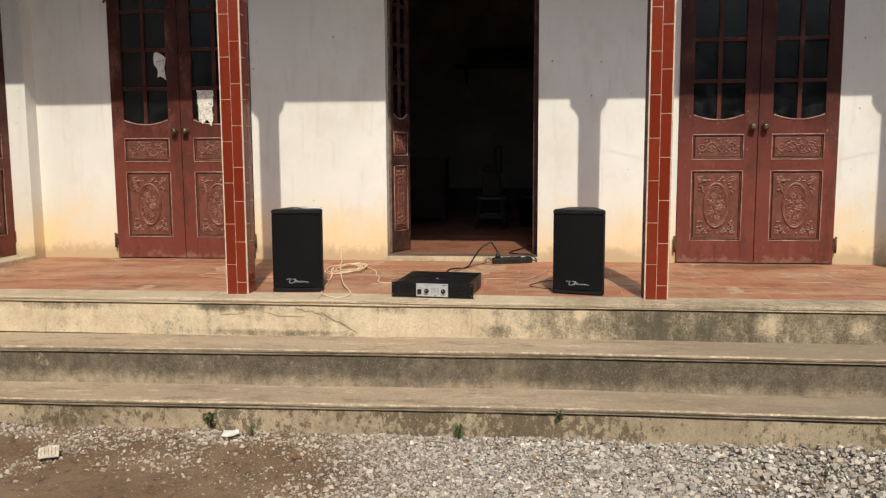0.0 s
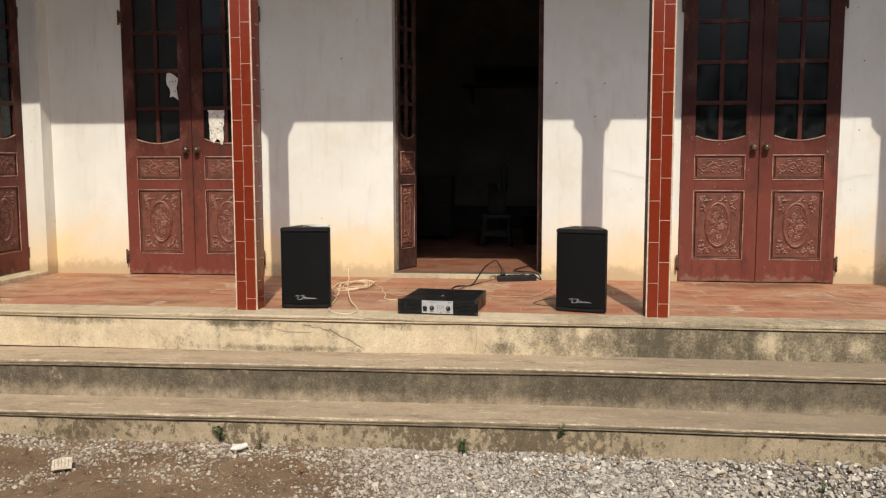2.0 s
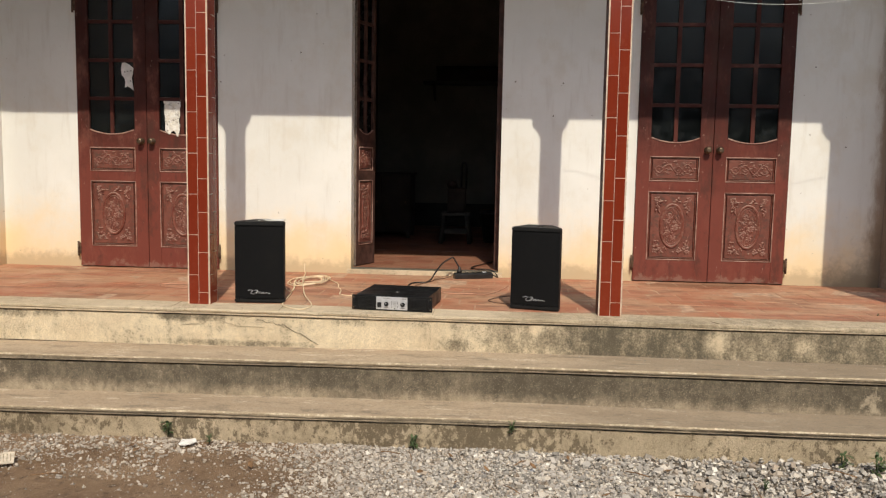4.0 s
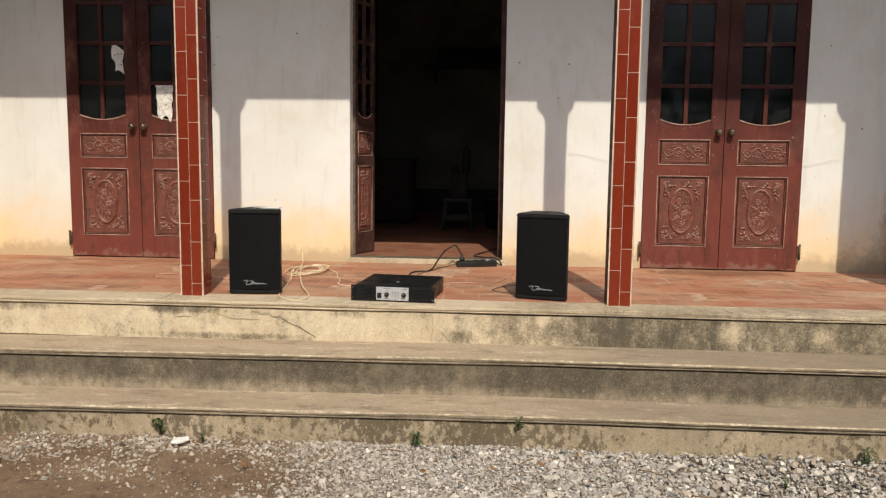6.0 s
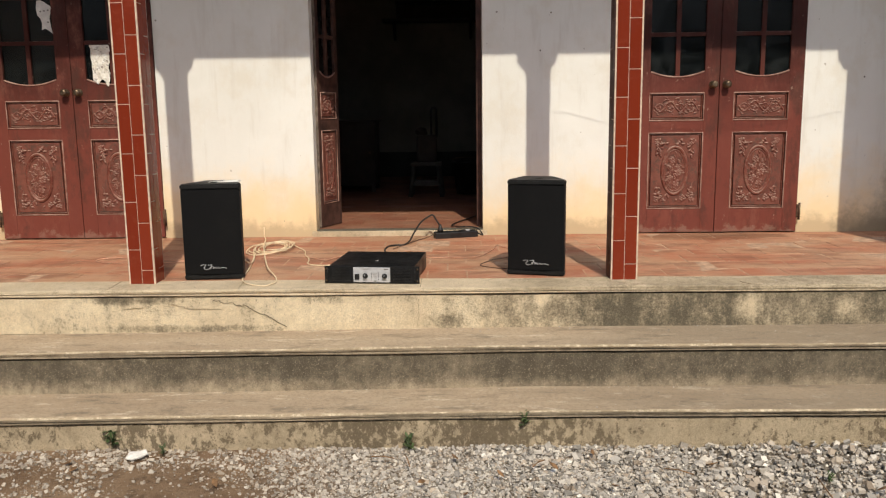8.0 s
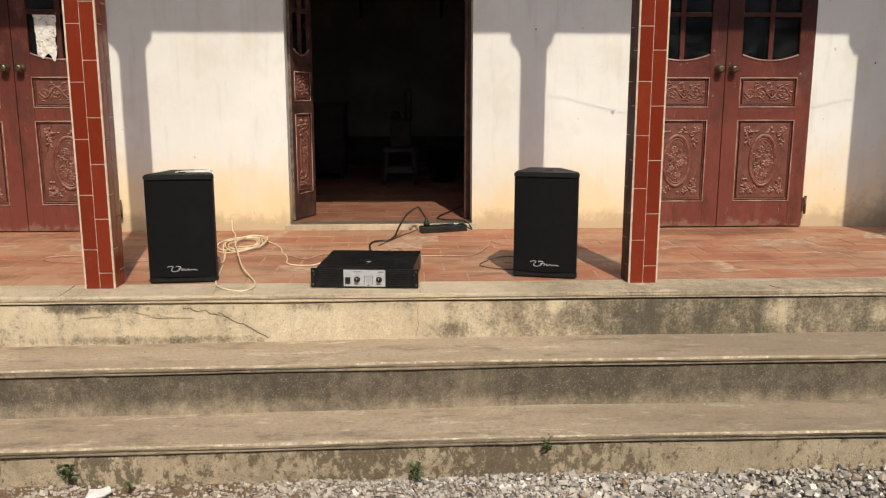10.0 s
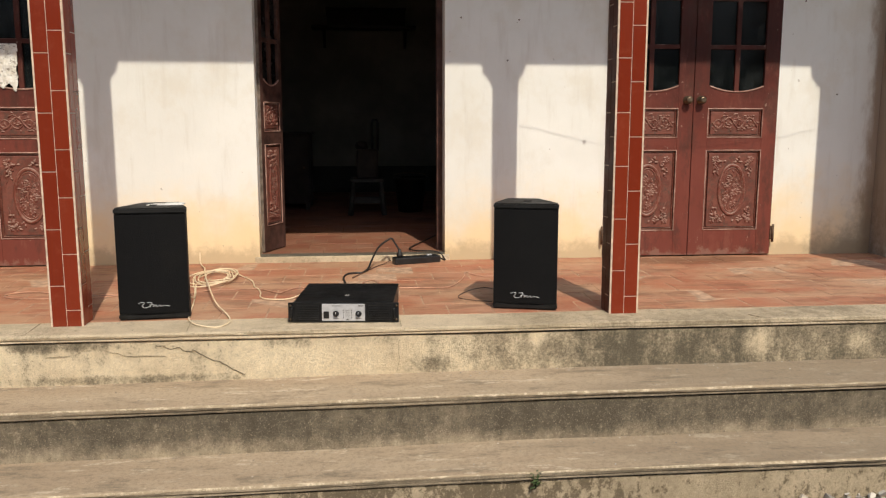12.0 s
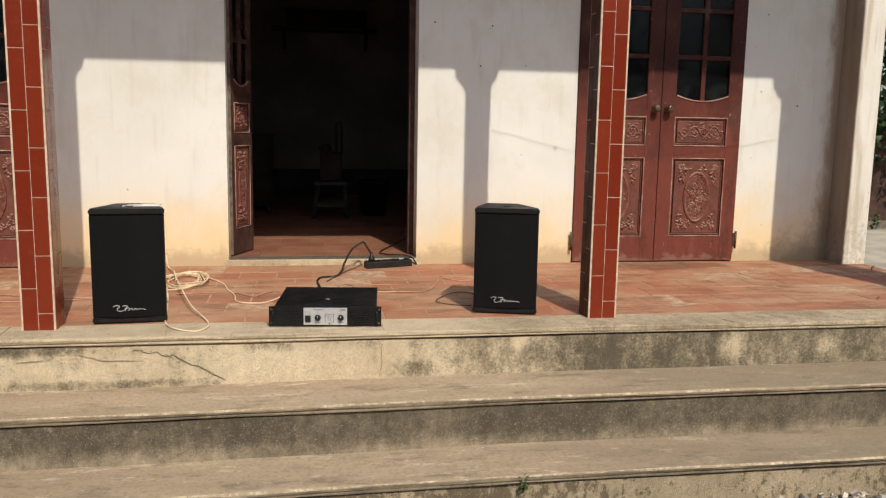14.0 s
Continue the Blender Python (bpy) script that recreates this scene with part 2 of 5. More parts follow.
def red_wood_material():
    """Oxide-red gloss paint on wood, dulled and dusty."""
    n = Nodes("oxide_red_wood", 0.55)
    obj = n.t.nodes.new("ShaderNodeTexCoord").outputs["Object"]
    base = n.mix(n.ramp(n.noise(2.2, 6, 0.62), 0.32, 0.7), (0.034, 0.0095, 0.0072), (0.068, 0.018, 0.013))
    grain = n.t.nodes.new("ShaderNodeMapping")
    grain.inputs["Scale"].default_value = (40, 40, 2.0)
    n.link(obj, grain.inputs["Vector"])
    g = n.noise(2.0, 5, 0.6, grain.outputs[0])
    base = n.mix(n.ramp(g, 0.35, 0.7, 0, 0.35), base, (0.085, 0.020, 0.014))
    base = n.mix(n.ramp(n.noise(6, 7, 0.7, n.at(1, 1, 0.5)), 0.5, 0.74, 0, 0.5), base, (0.30, 0.135, 0.10))
    # lighter sun-faded red below; the darker top also deepens the eave's shade by colour
    fade_and_shade = n.ramp(n.math("ADD", n.axis(2), n.math("MULTIPLY", n.noise(3.5, 7, 0.7), 0.9)), 1.70, 2.40, 1, 0)
    base = n.mix(n.math("MULTIPLY", fade_and_shade, 0.74), base, (0.205, 0.056, 0.040))
    base = n.mix(n.ramp(n.noise(4.2, 8, 0.72, n.at(1.6, 1, 0.7, 5)), 0.50, 0.66, 0, 0.6), base, (0.060, 0.030, 0.022))
    low = n.ramp(n.math("ADD", n.axis(2), n.math("MULTIPLY", n.noise(9, 7, 0.72), -0.42)), 0.385, 0.43, 1, 0)
    base = n.mix(n.math("MULTIPLY", low, 0.35), base, (0.33, 0.23, 0.175))
    base = n.mix(n.ramp(n.noise(11, 8, 0.75, n.at(1, 1, 0.25, 9)), 0.56, 0.70, 0, 0.25), base, (0.26, 0.115, 0.085))
    chips = n.ramp(n.noise(30, 5, 0.7, n.at(1, 1, 0.5, 3)), 0.66, 0.70)
    base = n.mix(n.math("MULTIPLY", chips, 0.5), base, (0.45, 0.33, 0.27))
    base = n.mix(n.math("MULTIPLY", n.up(), 0.75), base, (0.50, 0.36, 0.30))
    n.paint(base).bump(n.math("ADD", g, n.noise(70, 5)), 0.0012, 0.5)
    n.gloss(n.noise(7), 0.38, 0.7)
    return n.mat


def worn_edge_wood():
    n = Nodes("worn_red_wood", 0.6)
    base = n.mix(n.ramp(n.noise(11, 7, 0.7), 0.38, 0.66), (0.24, 0.115, 0.085), (0.46, 0.30, 0.24))
    n.paint(base).bump(n.noise(80, 5), 0.001, 0.5)
    return n.mat


def carved_wood():
    n = Nodes("carved_red_wood", 0.5)
    base = n.mix(n.ramp(n.noise(9, 7, 0.7), 0.35, 0.66), (0.125, 0.030, 0.019), (0.195, 0.062, 0.043))
    base = n.mix(n.ramp(n.noise(30, 6, 0.7), 0.55, 0.72, 0, 0.5), base, (0.085, 0.045, 0.03))
    base = n.mix(n.ramp(n.noise(48, 6, 0.72, n.at(1, 1, 1, 8)), 0.48, 0.62, 0, 0.45), base, (0.30, 0.19, 0.14))
    base = n.mix(n.math("MULTIPLY", n.up(), 0.55), base, (0.42, 0.29, 0.23))
    n.paint(base).bump(n.noise(120, 5), 0.001, 0.5)
    return n.mat


def grimy_field():
    n = Nodes("grimy_red_wood", 0.6)
    base = n.mix(n.ramp(n.noise(14, 7, 0.72), 0.36, 0.64), (0.125, 0.040, 0.028), (0.195, 0.068, 0.048))
    base = n.mix(n.ramp(n.noise(26, 7, 0.75), 0.48, 0.64, 0, 0.65), base, (0.070, 0.050, 0.038))
    n.paint(base).bump(n.noise(90, 6), 0.0015, 0.5)
    return n.mat


def glazed_tile():
    n = Nodes("glazed_red_tile", 0.22)
    base = n.mix(n.own(), (0.165, 0.022, 0.009), (0.205, 0.031, 0.013))
    base = n.mix(n.ramp(n.noise(14, 6, 0.65), 0.5, 0.72, 0, 0.35), base, (0.24, 0.055, 0.028))
    n.paint(base).bump(n.noise(9, 3), 0.0012, 0.25)
    n.gloss(n.noise(18), 0.10, 0.22)
    return n.mat


def gravel_material():
    n = Nodes("crushed_stone", 0.88)
    r = n.island()
    base = n.mix(n.ramp(r, 0.0, 0.55), (0.18, 0.168, 0.148), (0.45, 0.415, 0.37))
    base = n.mix(n.ramp(r, 0.5, 0.85), base, (0.54, 0.48, 0.40))
    base = n.mix(n.ramp(r, 0.86, 1.0), base, (0.82, 0.77, 0.68))
    tint = n.noise(210, 2)
    base = n.mix(n.ramp(n.math("FRACT", n.math("MULTIPLY", r, 37.0), 0.0), 0.72, 0.98, 0, 0.6), base, (0.32, 0.225, 0.14))
    base = n.mix(n.ramp(tint, 0.4, 0.7, 0, 0.3), base, (0.17, 0.15, 0.12))
    west = n.ramp(n.math("ADD", n.axis(0), n.math("MULTIPLY", n.noise(2.5, 4), 0.8)), -0.6, 0.5, 0.68, 0.06)
    base = n.mix(west, base, n.mix(n.math("FRACT", n.math("MULTIPLY", r, 91.0), 0.0), (0.16, 0.12, 0.08), (0.56, 0.48, 0.385)))
    n.paint(base).bump(n.noise(160, 5), 0.0015, 0.5)
    return n.mat


def soil_material():
    n = Nodes("trodden_soil", 0.95)
    base = n.mix(n.ramp(n.noise(2.0, 8, 0.68), 0.34, 0.68), (0.195, 0.115, 0.060), (0.315, 0.205, 0.118))
    base = n.mix(n.ramp(n.noise(46, 7, 0.75), 0.48, 0.68, 0, 0.6), base, (0.36, 0.255, 0.16))
    base = n.mix(n.ramp(n.noise(13, 9, 0.78), 0.52, 0.64, 0, 0.75), base, (0.080, 0.046, 0.024))
    v = n.t.nodes.new("ShaderNodeTexVoronoi")
    v.inputs["Scale"].default_value = 75
    n.link(n.pos, v.inputs["Vector"])
    chips = n.t.nodes.new("ShaderNodeSeparateColor")
    n.link(v.outputs["Color"], chips.inputs[0])
    bed = n.mix(chips.outputs[0], (0.10, 0.084, 0.066), (0.36, 0.315, 0.25))
    east = n.ramp(n.math("ADD", n.axis(0), n.math("MULTIPLY", n.noise(3, 5), 0.8)), -0.55, 0.35)
    near = n.ramp(n.axis(1), 2.2, 2.8)
    # grey chips on the unseen ground, added to neutralise light bounced onto the wall
    yard = n.ramp(n.math("ADD", n.axis(1), n.noise(0.8, 5)), 3.1, 3.5, 1, 0)
    base = n.mix(n.math("MULTIPLY", n.math("MAXIMUM", n.math("MULTIPLY", east, near), yard), 0.85), base, bed)
    n.paint(base).bump(n.noise(30, 10, 0.8), 0.022, 1.0)
    return n.mat


def leaf_material(name, a, b):
    n = Nodes(name, 0.5)
    n.paint(n.mix(n.island(), a, b)).bump(n.noise(60, 3), 0.001, 0.4)
    n.b.inputs["Transmission Weight"].default_value = 0.0
    return n.mat


def grille_material():
    """Black perforated steel mesh over foam."""
    n = Nodes("black_grille", 0.6)
    v = n.t.nodes.new("ShaderNodeTexVoronoi")
    v.inputs["Scale"].default_value = 260
    n.link(n.pos, v.inputs["Vector"])
    holes = n.ramp(v.outputs["Distance"], 0.2, 0.5)
    base = n.mix(holes, (0.002, 0.002, 0.002), (0.0065, 0.0065, 0.007))
    base = n.mix(n.ramp(n.noise(6, 6, 0.7), 0.5, 0.75, 0, 0.4), base, (0.012, 0.011, 0.010))
    n.paint(base).bump(holes, 0.001, 0.5)
    return n.mat


def glass_material():
    n = Nodes("dusty_glass", 0.12)
    dust = n.noise(8, 7, 0.7)
    n.paint(n.mix(n.ramp(dust, 0.45, 0.75), (0.003, 0.004, 0.004), (0.013, 0.016, 0.015)))
    n.gloss(dust, 0.08, 0.4)
    n.b.inputs["Alpha"].default_value = 0.90
    return n.mat


def dull(material, level):
    material.node_tree.nodes["Principled BSDF"].inputs["Specular IOR Level"].default_value = level
    return material


WHITE, DAMP = plaster_material(), damp_plaster_material()
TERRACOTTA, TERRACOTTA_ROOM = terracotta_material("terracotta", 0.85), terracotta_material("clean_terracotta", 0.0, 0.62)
MORTAR = simple("floor_mortar", (0.43, 0.28, 0.185), 0.95, 0, 0.3, 20)
NOSING = cement_material("nosing_cement", (0.72, 0.59, 0.415), (0.57, 0.46, 0.31), (0.18, 0.142, 0.092), 0.0, 0.2, 2.0, 0.3, grain=0.30)
RISER_TOP = cement_material("cream_cement", (0.86, 0.725, 0.505), (0.70, 0.565, 0.38), (0.095, 0.080, 0.053), 0.13, 0.62, 0.0, 0.9, grain=0.34, pale=0.2, bloom=0.4,
                            patches=((1.42, 0.49, 0.07, 0.07, -0.75), (1.90, 0.48, 0.06, 0.06, -0.55), (0.41, 0.54, 0.04, 0.03, -0.5), (1.05, 0.47, 0.42, 0.11, 0.45), (-0.07, 0.425, 0.14, 0.04, 0.4), (-1.60, 0.555, 0.28, 0.03, 0.75), (-1.35, 0.40, 0.45, 0.02, 0.6), (-0.5, 0.55, 0.3, 0.03, 0.5), (-2.6, 0.55, 0.35, 0.03, 0.6)))
RISER_MID = cement_material("grey_cement", (0.62, 0.51, 0.36), (0.48, 0.39, 0.27), (0.088, 0.073, 0.050), 0.62, 0.05, 11.0, 0.5, 0.0, 0.208, grain=0.62, pale=0.6, bloom=0.5)
RISER_LOW = cement_material("mossy_cement", (0.68, 0.55, 0.375), (0.50, 0.40, 0.265), (0.125, 0.092, 0.053), -0.10, -0.10, 23.0, 0.3, 0.80, grain=0.5, pale=0.5)
LIP = cement_material("lip_cement", (0.46, 0.37, 0.255), (0.33, 0.262, 0.178), (0.10, 0.08, 0.053), 0.15, 0.2, 31.0, 0.3, bloom=0.6)
ARRIS = arris_material()
TREAD = tread_material()
SILL = cement_material("sill_cement", (0.30, 0.25, 0.18), (0.20, 0.168, 0.122), (0.06, 0.054, 0.042), 0.35, 0.0, 5.0, 0.3)
# darker stand-in for the door wood: wear plus the open leaf's weak, grazing light
WORN_SHADED = dull(simple("worn_shaded_brown_wood", (0.070, 0.034, 0.026), 0.6, 0, 0.45, 13, 0.001), 0.25)
GREY_EDGE = simple("grey_bare_wood", (0.15, 0.115, 0.092), 0.8, 0, 0.45, 22, 0.001)
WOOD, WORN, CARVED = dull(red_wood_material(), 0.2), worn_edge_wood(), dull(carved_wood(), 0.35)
FIELD = dull(grimy_field(), 0.3)
TILE, GROUT = dull(glazed_tile(), 0.28), simple("cream_grout", (0.60, 0.47, 0.35), 0.9, 0, 0.2, 40)
# darker copy of the glazed tile, with the west faces' shade in its colour
TILE_SHADED = dull(simple("shaded_red_tile", (0.075, 0.022, 0.013), 0.5, 0, 0.3, 12), 0.25)
GRAVEL, SOIL = gravel_material(), soil_material()
GRILLE, CABINET = dull(grille_material(), 0.12), dull(simple("black_textured_paint", (0.008, 0.0078, 0.0075), 0.55, 0, 0.4, 25, 0.0006), 0.3)
BLACK_METAL = dull(simple("black_painted_steel", (0.009, 0.009, 0.0095), 0.42, 0.0, 0.4, 18, 0.0003), 0.3)
BLACK_PLASTIC = simple("black_plastic", (0.012, 0.012, 0.012), 0.4, 0, 0.4, 30)
SILVER = simple("brushed_silver_panel", (0.56, 0.56, 0.57), 0.42, 0.35, 0.1, 50, 0.0002)
CHROME = simple("tarnished_brass", (0.15, 0.11, 0.075), 0.45, 0.9, 0.3, 30)
RUST = simple("rusted_iron", (0.11, 0.065, 0.04), 0.7, 0.4, 0.5, 40)
CREAM_CABLE = simple("cream_cable_sheath", (0.76, 0.62, 0.42), 0.5, 0, 0.12, 20)
PINK_CABLE = simple("pinkish_cable_sheath", (0.50, 0.275, 0.185), 0.5, 0, 0.35, 9)
BLACK_CABLE = simple("black_cable_sheath", (0.012, 0.011, 0.011), 0.45, 0, 0.3, 20)
BROWN_CABLE = simple("brown_cable_sheath", (0.085, 0.045, 0.03), 0.5, 0, 0.3, 20)
PAPER = simple("faded_paper", (0.70, 0.685, 0.65), 0.9, 0, 0.16, 14)
PRINT = simple("grey_print", (0.22, 0.21, 0.20), 0.9, 0, 0.3, 60)
def newsprint_material():
    n = Nodes("weathered_newsprint", 0.9)
    base = n.mix(n.ramp(n.noise(22, 6, 0.7), 0.35, 0.65), (0.80, 0.79, 0.75), (0.66, 0.62, 0.53))
    base = n.mix(n.ramp(n.noise(34, 5, 0.7, n.at(1, 1, 1.6, 4)), 0.56, 0.62, 0, 0.75), base, (0.20, 0.17, 0.14))
    n.paint(base).bump(n.noise(50, 5), 0.002, 0.6)
    return n.mat


NEWSPRINT = newsprint_material()
GLASS = dull(glass_material(), 0.28)
CRACK = simple("crack_shadowed_cement", (0.11, 0.083, 0.052), 0.95, 0, 0.4, 60)
HAIR = simple("hairline_cement", (0.30, 0.24, 0.16), 0.95, 0, 0.4, 60)
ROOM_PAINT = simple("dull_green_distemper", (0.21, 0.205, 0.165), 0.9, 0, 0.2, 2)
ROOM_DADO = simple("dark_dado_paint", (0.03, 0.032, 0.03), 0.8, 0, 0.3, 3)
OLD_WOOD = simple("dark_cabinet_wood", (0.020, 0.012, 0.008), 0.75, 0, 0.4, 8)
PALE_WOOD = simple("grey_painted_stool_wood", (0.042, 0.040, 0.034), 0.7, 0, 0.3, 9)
CONCRETE = simple("roof_concrete", (0.42, 0.40, 0.37), 0.9, 0, 0.25, 3)
PATH_CEMENT = simple("yard_concrete", (0.42, 0.37, 0.29), 0.93, 0, 0.2, 2.5)
WEED = leaf_material("weed_leaves", (0.040, 0.068, 0.022), (0.095, 0.135, 0.05))
FOLIAGE = leaf_material("dark_tree_leaves", (0.012, 0.035, 0.010), (0.035, 0.075, 0.020))
BARK = simple("tree_bark", (0.085, 0.062, 0.045), 0.95, 0, 0.4, 12, 0.004)
LED = simple("dark_indicator", (0.03, 0.03, 0.03), 0.3)


# ---------------------------------------------------------------- mesh helpers
def mesh_of(name, bm, material):
    me = bpy.data.meshes.new(name)
    bm.to_mesh(me)
    bm.free()
    me.materials.append(material)
    return me


def part(name, bm, material, parent=None, label="", at=None):
    me = bm if isinstance(bm, bpy.types.Mesh) else mesh_of(name, bm, material)
    ob = new(name, me)
    if parent is not None:
        ob.parent = parent
    if at is not None:
        ob.matrix_local = at
    return tagged(ob, label)


def thing(name, label, category, m=None, group="", kind=""):
    ob = new(name)
    ob.empty_display_size = 0.1
    ob.matrix_world = m or Matrix()
    return tagged(ob, label, category, group, kind)


def box(bm, x0, y0, z0, x1, y1, z1, bevel=0.0):
    made = bmesh.ops.create_cube(bm, size=1, matrix=Matrix.LocRotScale(((x0 + x1) / 2, (y0 + y1) / 2, (z0 + z1) / 2), None, (x1 - x0, y1 - y0, z1 - z0)))
    if bevel:
        edges = {e for v in made["verts"] for e in v.link_edges}
        bmesh.ops.bevel(bm, geom=list(edges), offset=bevel, segments=2, affect="EDGES", profile=0.6)
    return bm


def solid(*args, bevel=0.0):
    return box(bmesh.new(), *args, bevel=bevel)


def prism(bm, outline, lo, hi, axis="y"):
    """A closed outline (u, v), in order, drawn out from lo to hi along the axis."""
    def place(u, v, w):
        return {"y": (u, w, v), "x": (w, u, v), "z": (u, v, w)}[axis]
    a = [bm.verts.new(place(u, v, lo)) for u, v in outline]
    b = [bm.verts.new(place(u, v, hi)) for u, v in outline]
    n = len(outline)
    bm.faces.new(a)
    bm.faces.new(b[::-1])
    for k in range(n):
        bm.faces.new((a[k], b[k], b[(k + 1) % n], a[(k + 1) % n]))
    bmesh.ops.recalc_face_normals(bm, faces=bm.faces)
    return bm


def tube(bm, points, r, n=6, flat=1.0, closed=False, taper=False):
    """A tube along points; flat squashes it along y."""
    pts = [Vector(p) for p in points]
    rings, count = [], len(pts)
    for k, p in enumerate(pts):
        before = pts[k - 1] if (k or closed) else p
        after = pts[(k + 1) % count] if (k < count - 1 or closed) else p
        way = (after - before)
        way = way.normalized() if way.length > 1e-9 else Vector((1, 0, 0))
        up = Vector((0, 1, 0)) if abs(way.y) < 0.9 else Vector((0, 0, 1))
        side = way.cross(up).normalized()
        up = side.cross(way).normalized()
        rr = r * (1 - 0.75 * k / (count - 1)) if taper else r
        ring = []
        for j in range(n):
            a = 2 * math.pi * j / n
            off = side * (math.cos(a) * rr) + up * (math.sin(a) * rr)
            off.y *= flat
            ring.append(bm.verts.new(p + off))
        rings.append(ring)
    last = count if closed else count - 1
    for k in range(last):
        a, b = rings[k], rings[(k + 1) % count]
        for j in range(n):
            f = bm.faces.new((a[j], a[(j + 1) % n], b[(j + 1) % n], b[j]))
            f.smooth = True
    if not closed:
        bm.faces.new(rings[0][::-1])
        bm.faces.new(rings[-1])
    return bm


def lathe(bm, profile, n=16, m=None):
    """Turn (radius, height) about z."""
    rings = []
    for r, h in profile:
        rings.append([bm.verts.new((r * math.cos(2 * math.pi * j / n), r * math.sin(2 * math.pi * j / n), h)) for j in range(n)])
    for a, b in zip(rings, rings[1:]):
        for j in range(n):
            bm.faces.new((a[j], a[(j + 1) % n], b[(j + 1) % n], b[j])).smooth = True
    bm.faces.new(rings[0][::-1])
    bm.faces.new(rings[-1])
    if m is not None:
        bmesh.ops.transform(bm, matrix=m, verts=[v for ring in rings for v in ring])
    bmesh.ops.recalc_face_normals(bm, faces=bm.faces)
    return bm


def curve_points(points, steps=8):
    """A smooth line through the points."""
    p = [Vector(q) for q in points]
    p = [2 * p[0] - p[1], *p, 2 * p[-1] - p[-2]]
    out = []
    for a, b, c, d in zip(p, p[1:], p[2:], p[3:]):
        for k in range(steps):
            t = k / steps
            out.append(0.5 * (2 * b + (c - a) * t + (2 * a - 5 * b + 4 * c - d) * t * t + (3 * b - a - 3 * c + d) * t ** 3))
    return out + [p[-2]]


def structure(name, bm, material, label="", category=""):
    ob = new(name, mesh_of(name, bm, material))
    return tagged(ob, label, category, kind="structure")


# ---------------------------------------------------------------- the plan
FLOOR = 0.60                     # veranda floor
WALL = 6.39                      # face of the back wall
DOOR = 6.372                     # face of the closed doors
THICK = 0.22
LEFT_END, RIGHT_END = -3.79, 3.19
OPENINGS = ((-3.158, -2.028), (-0.975, 0.178), (1.198, 2.322))
OPEN_TOP = 3.05
ROOF = 3.90
BACK = 11.1
ROOM_FLOOR = 0.64

# ground: one sheet, finer near the steps
def ground_sheet():
    xs = [-300, -120, -50, -25, -14, -9, -6] + [-4.5 + 0.12 * k for k in range(76)] + [6, 9, 14, 25, 50, 120, 300]
    ys = [-300, -120, -50, -20, -8, -3, 0, 1.4] + [2.2 + 0.10 * k for k in range(20)] + [4.3, 5.2, 7, 9, 12, 16, 25, 50, 120, 300]
    bm = bmesh.new()
    grid = []
    for y in ys:
        row = []
        for x in xs:
            near = 2.0 < y < 4.25 and -4.6 < x < 4.6
            z = 0.0
            if near:
                z = 0.018 * noise.noise((x * 1.3, y * 1.7, 0.3)) + 0.008 * noise.noise((x * 6, y * 6, 2.0))
                z += 0.02 * max(0.0, min(1.0, (y - 3.5) / 0.6))
            row.append(bm.verts.new((x, y, z)))
        grid.append(row)
    for a, b in zip(grid, grid[1:]):
        for k in range(len(xs) - 1):
            bm.faces.new((a[k], a[k + 1], b[k + 1], b[k])).smooth = True
    return bm

structure("ground", ground_sheet(), SOIL, "brown trodden soil of the yard", "ground")
structure("path", solid(4.2, 5.5, -0.05, 30, 12.6, 0.012), PATH_CEMENT, "pale concrete yard path beside the house", "path")


# steps: profiles drawn along x, slightly uneven
def sag(x, rate):
    """How far the lower steps have settled towards the west."""
    return rate * max(0.0, 0.3 - x)


def strip_along(profile, x0, x1, step=0.03, wobble=0.0022, seed=0.0, faces=(), settle=0.0):
    """faces: the material slot of each side of the profile; edges in slot 2 are chipped."""
    bm = bmesh.new()
    count = max(2, int((x1 - x0) / step))
    rings = []
    for k in range(count + 1):
        x = x0 + (x1 - x0) * k / count
        chip = max(0.0, noise.noise((x * 11 + seed, 3.0, seed)) + 0.6 * noise.noise((x * 29, seed, 7.0)) - 0.18) * 0.011 if faces else 0.0
        ring = []
        for j, (y, z) in enumerate(profile):
            dy = wobble * noise.noise((x * 2.1 + seed, j * 0.37, 1.0)) * 2 + wobble * noise.noise((x * 9 + seed, j * 0.9, 5.0))
            dz = wobble * noise.noise((x * 1.7 + seed, j * 0.41, 9.0)) * 1.5 - sag(x, settle)
            if 1 <= j <= 4:
                dy += chip * 0.7
                dz -= chip * 0.5
            ring.append(bm.verts.new((x, y + dy, z + dz)))
        rings.append(ring)
    n = len(profile)
    for a, b in zip(rings, rings[1:]):
        for j in range(n):
            bm.faces.new((a[j], b[j], b[(j + 1) % n], a[(j + 1) % n])).material_index = faces[j] if faces else 0
    bm.faces.new(rings[0])
    bm.faces.new(rings[-1][::-1])
    bmesh.ops.recalc_face_normals(bm, faces=bm.faces)
    return bm


def nosing_profile(edge, top, back):
    """A rounded lip, a groove and a thin bead under it; back: how far the slab reaches inward."""
    r = 0.009
    pts = [(back, top), (edge + r + 0.004, top)]
    pts += [(edge + r - r * math.sin(a), top - r + r * math.cos(a)) for a in (0.5, 1.0, 1.57)]
    pts += [(edge + 0.001, top - 0.017), (edge + 0.004, top - 0.021), (edge + 0.009, top - 0.0215), (edge + 0.009, top - 0.0230),
            (edge + 0.003, top - 0.0245), (edge + 0.001, top - 0.029), (edge + 0.004, top - 0.032), (back, top - 0.032)]
    return pts


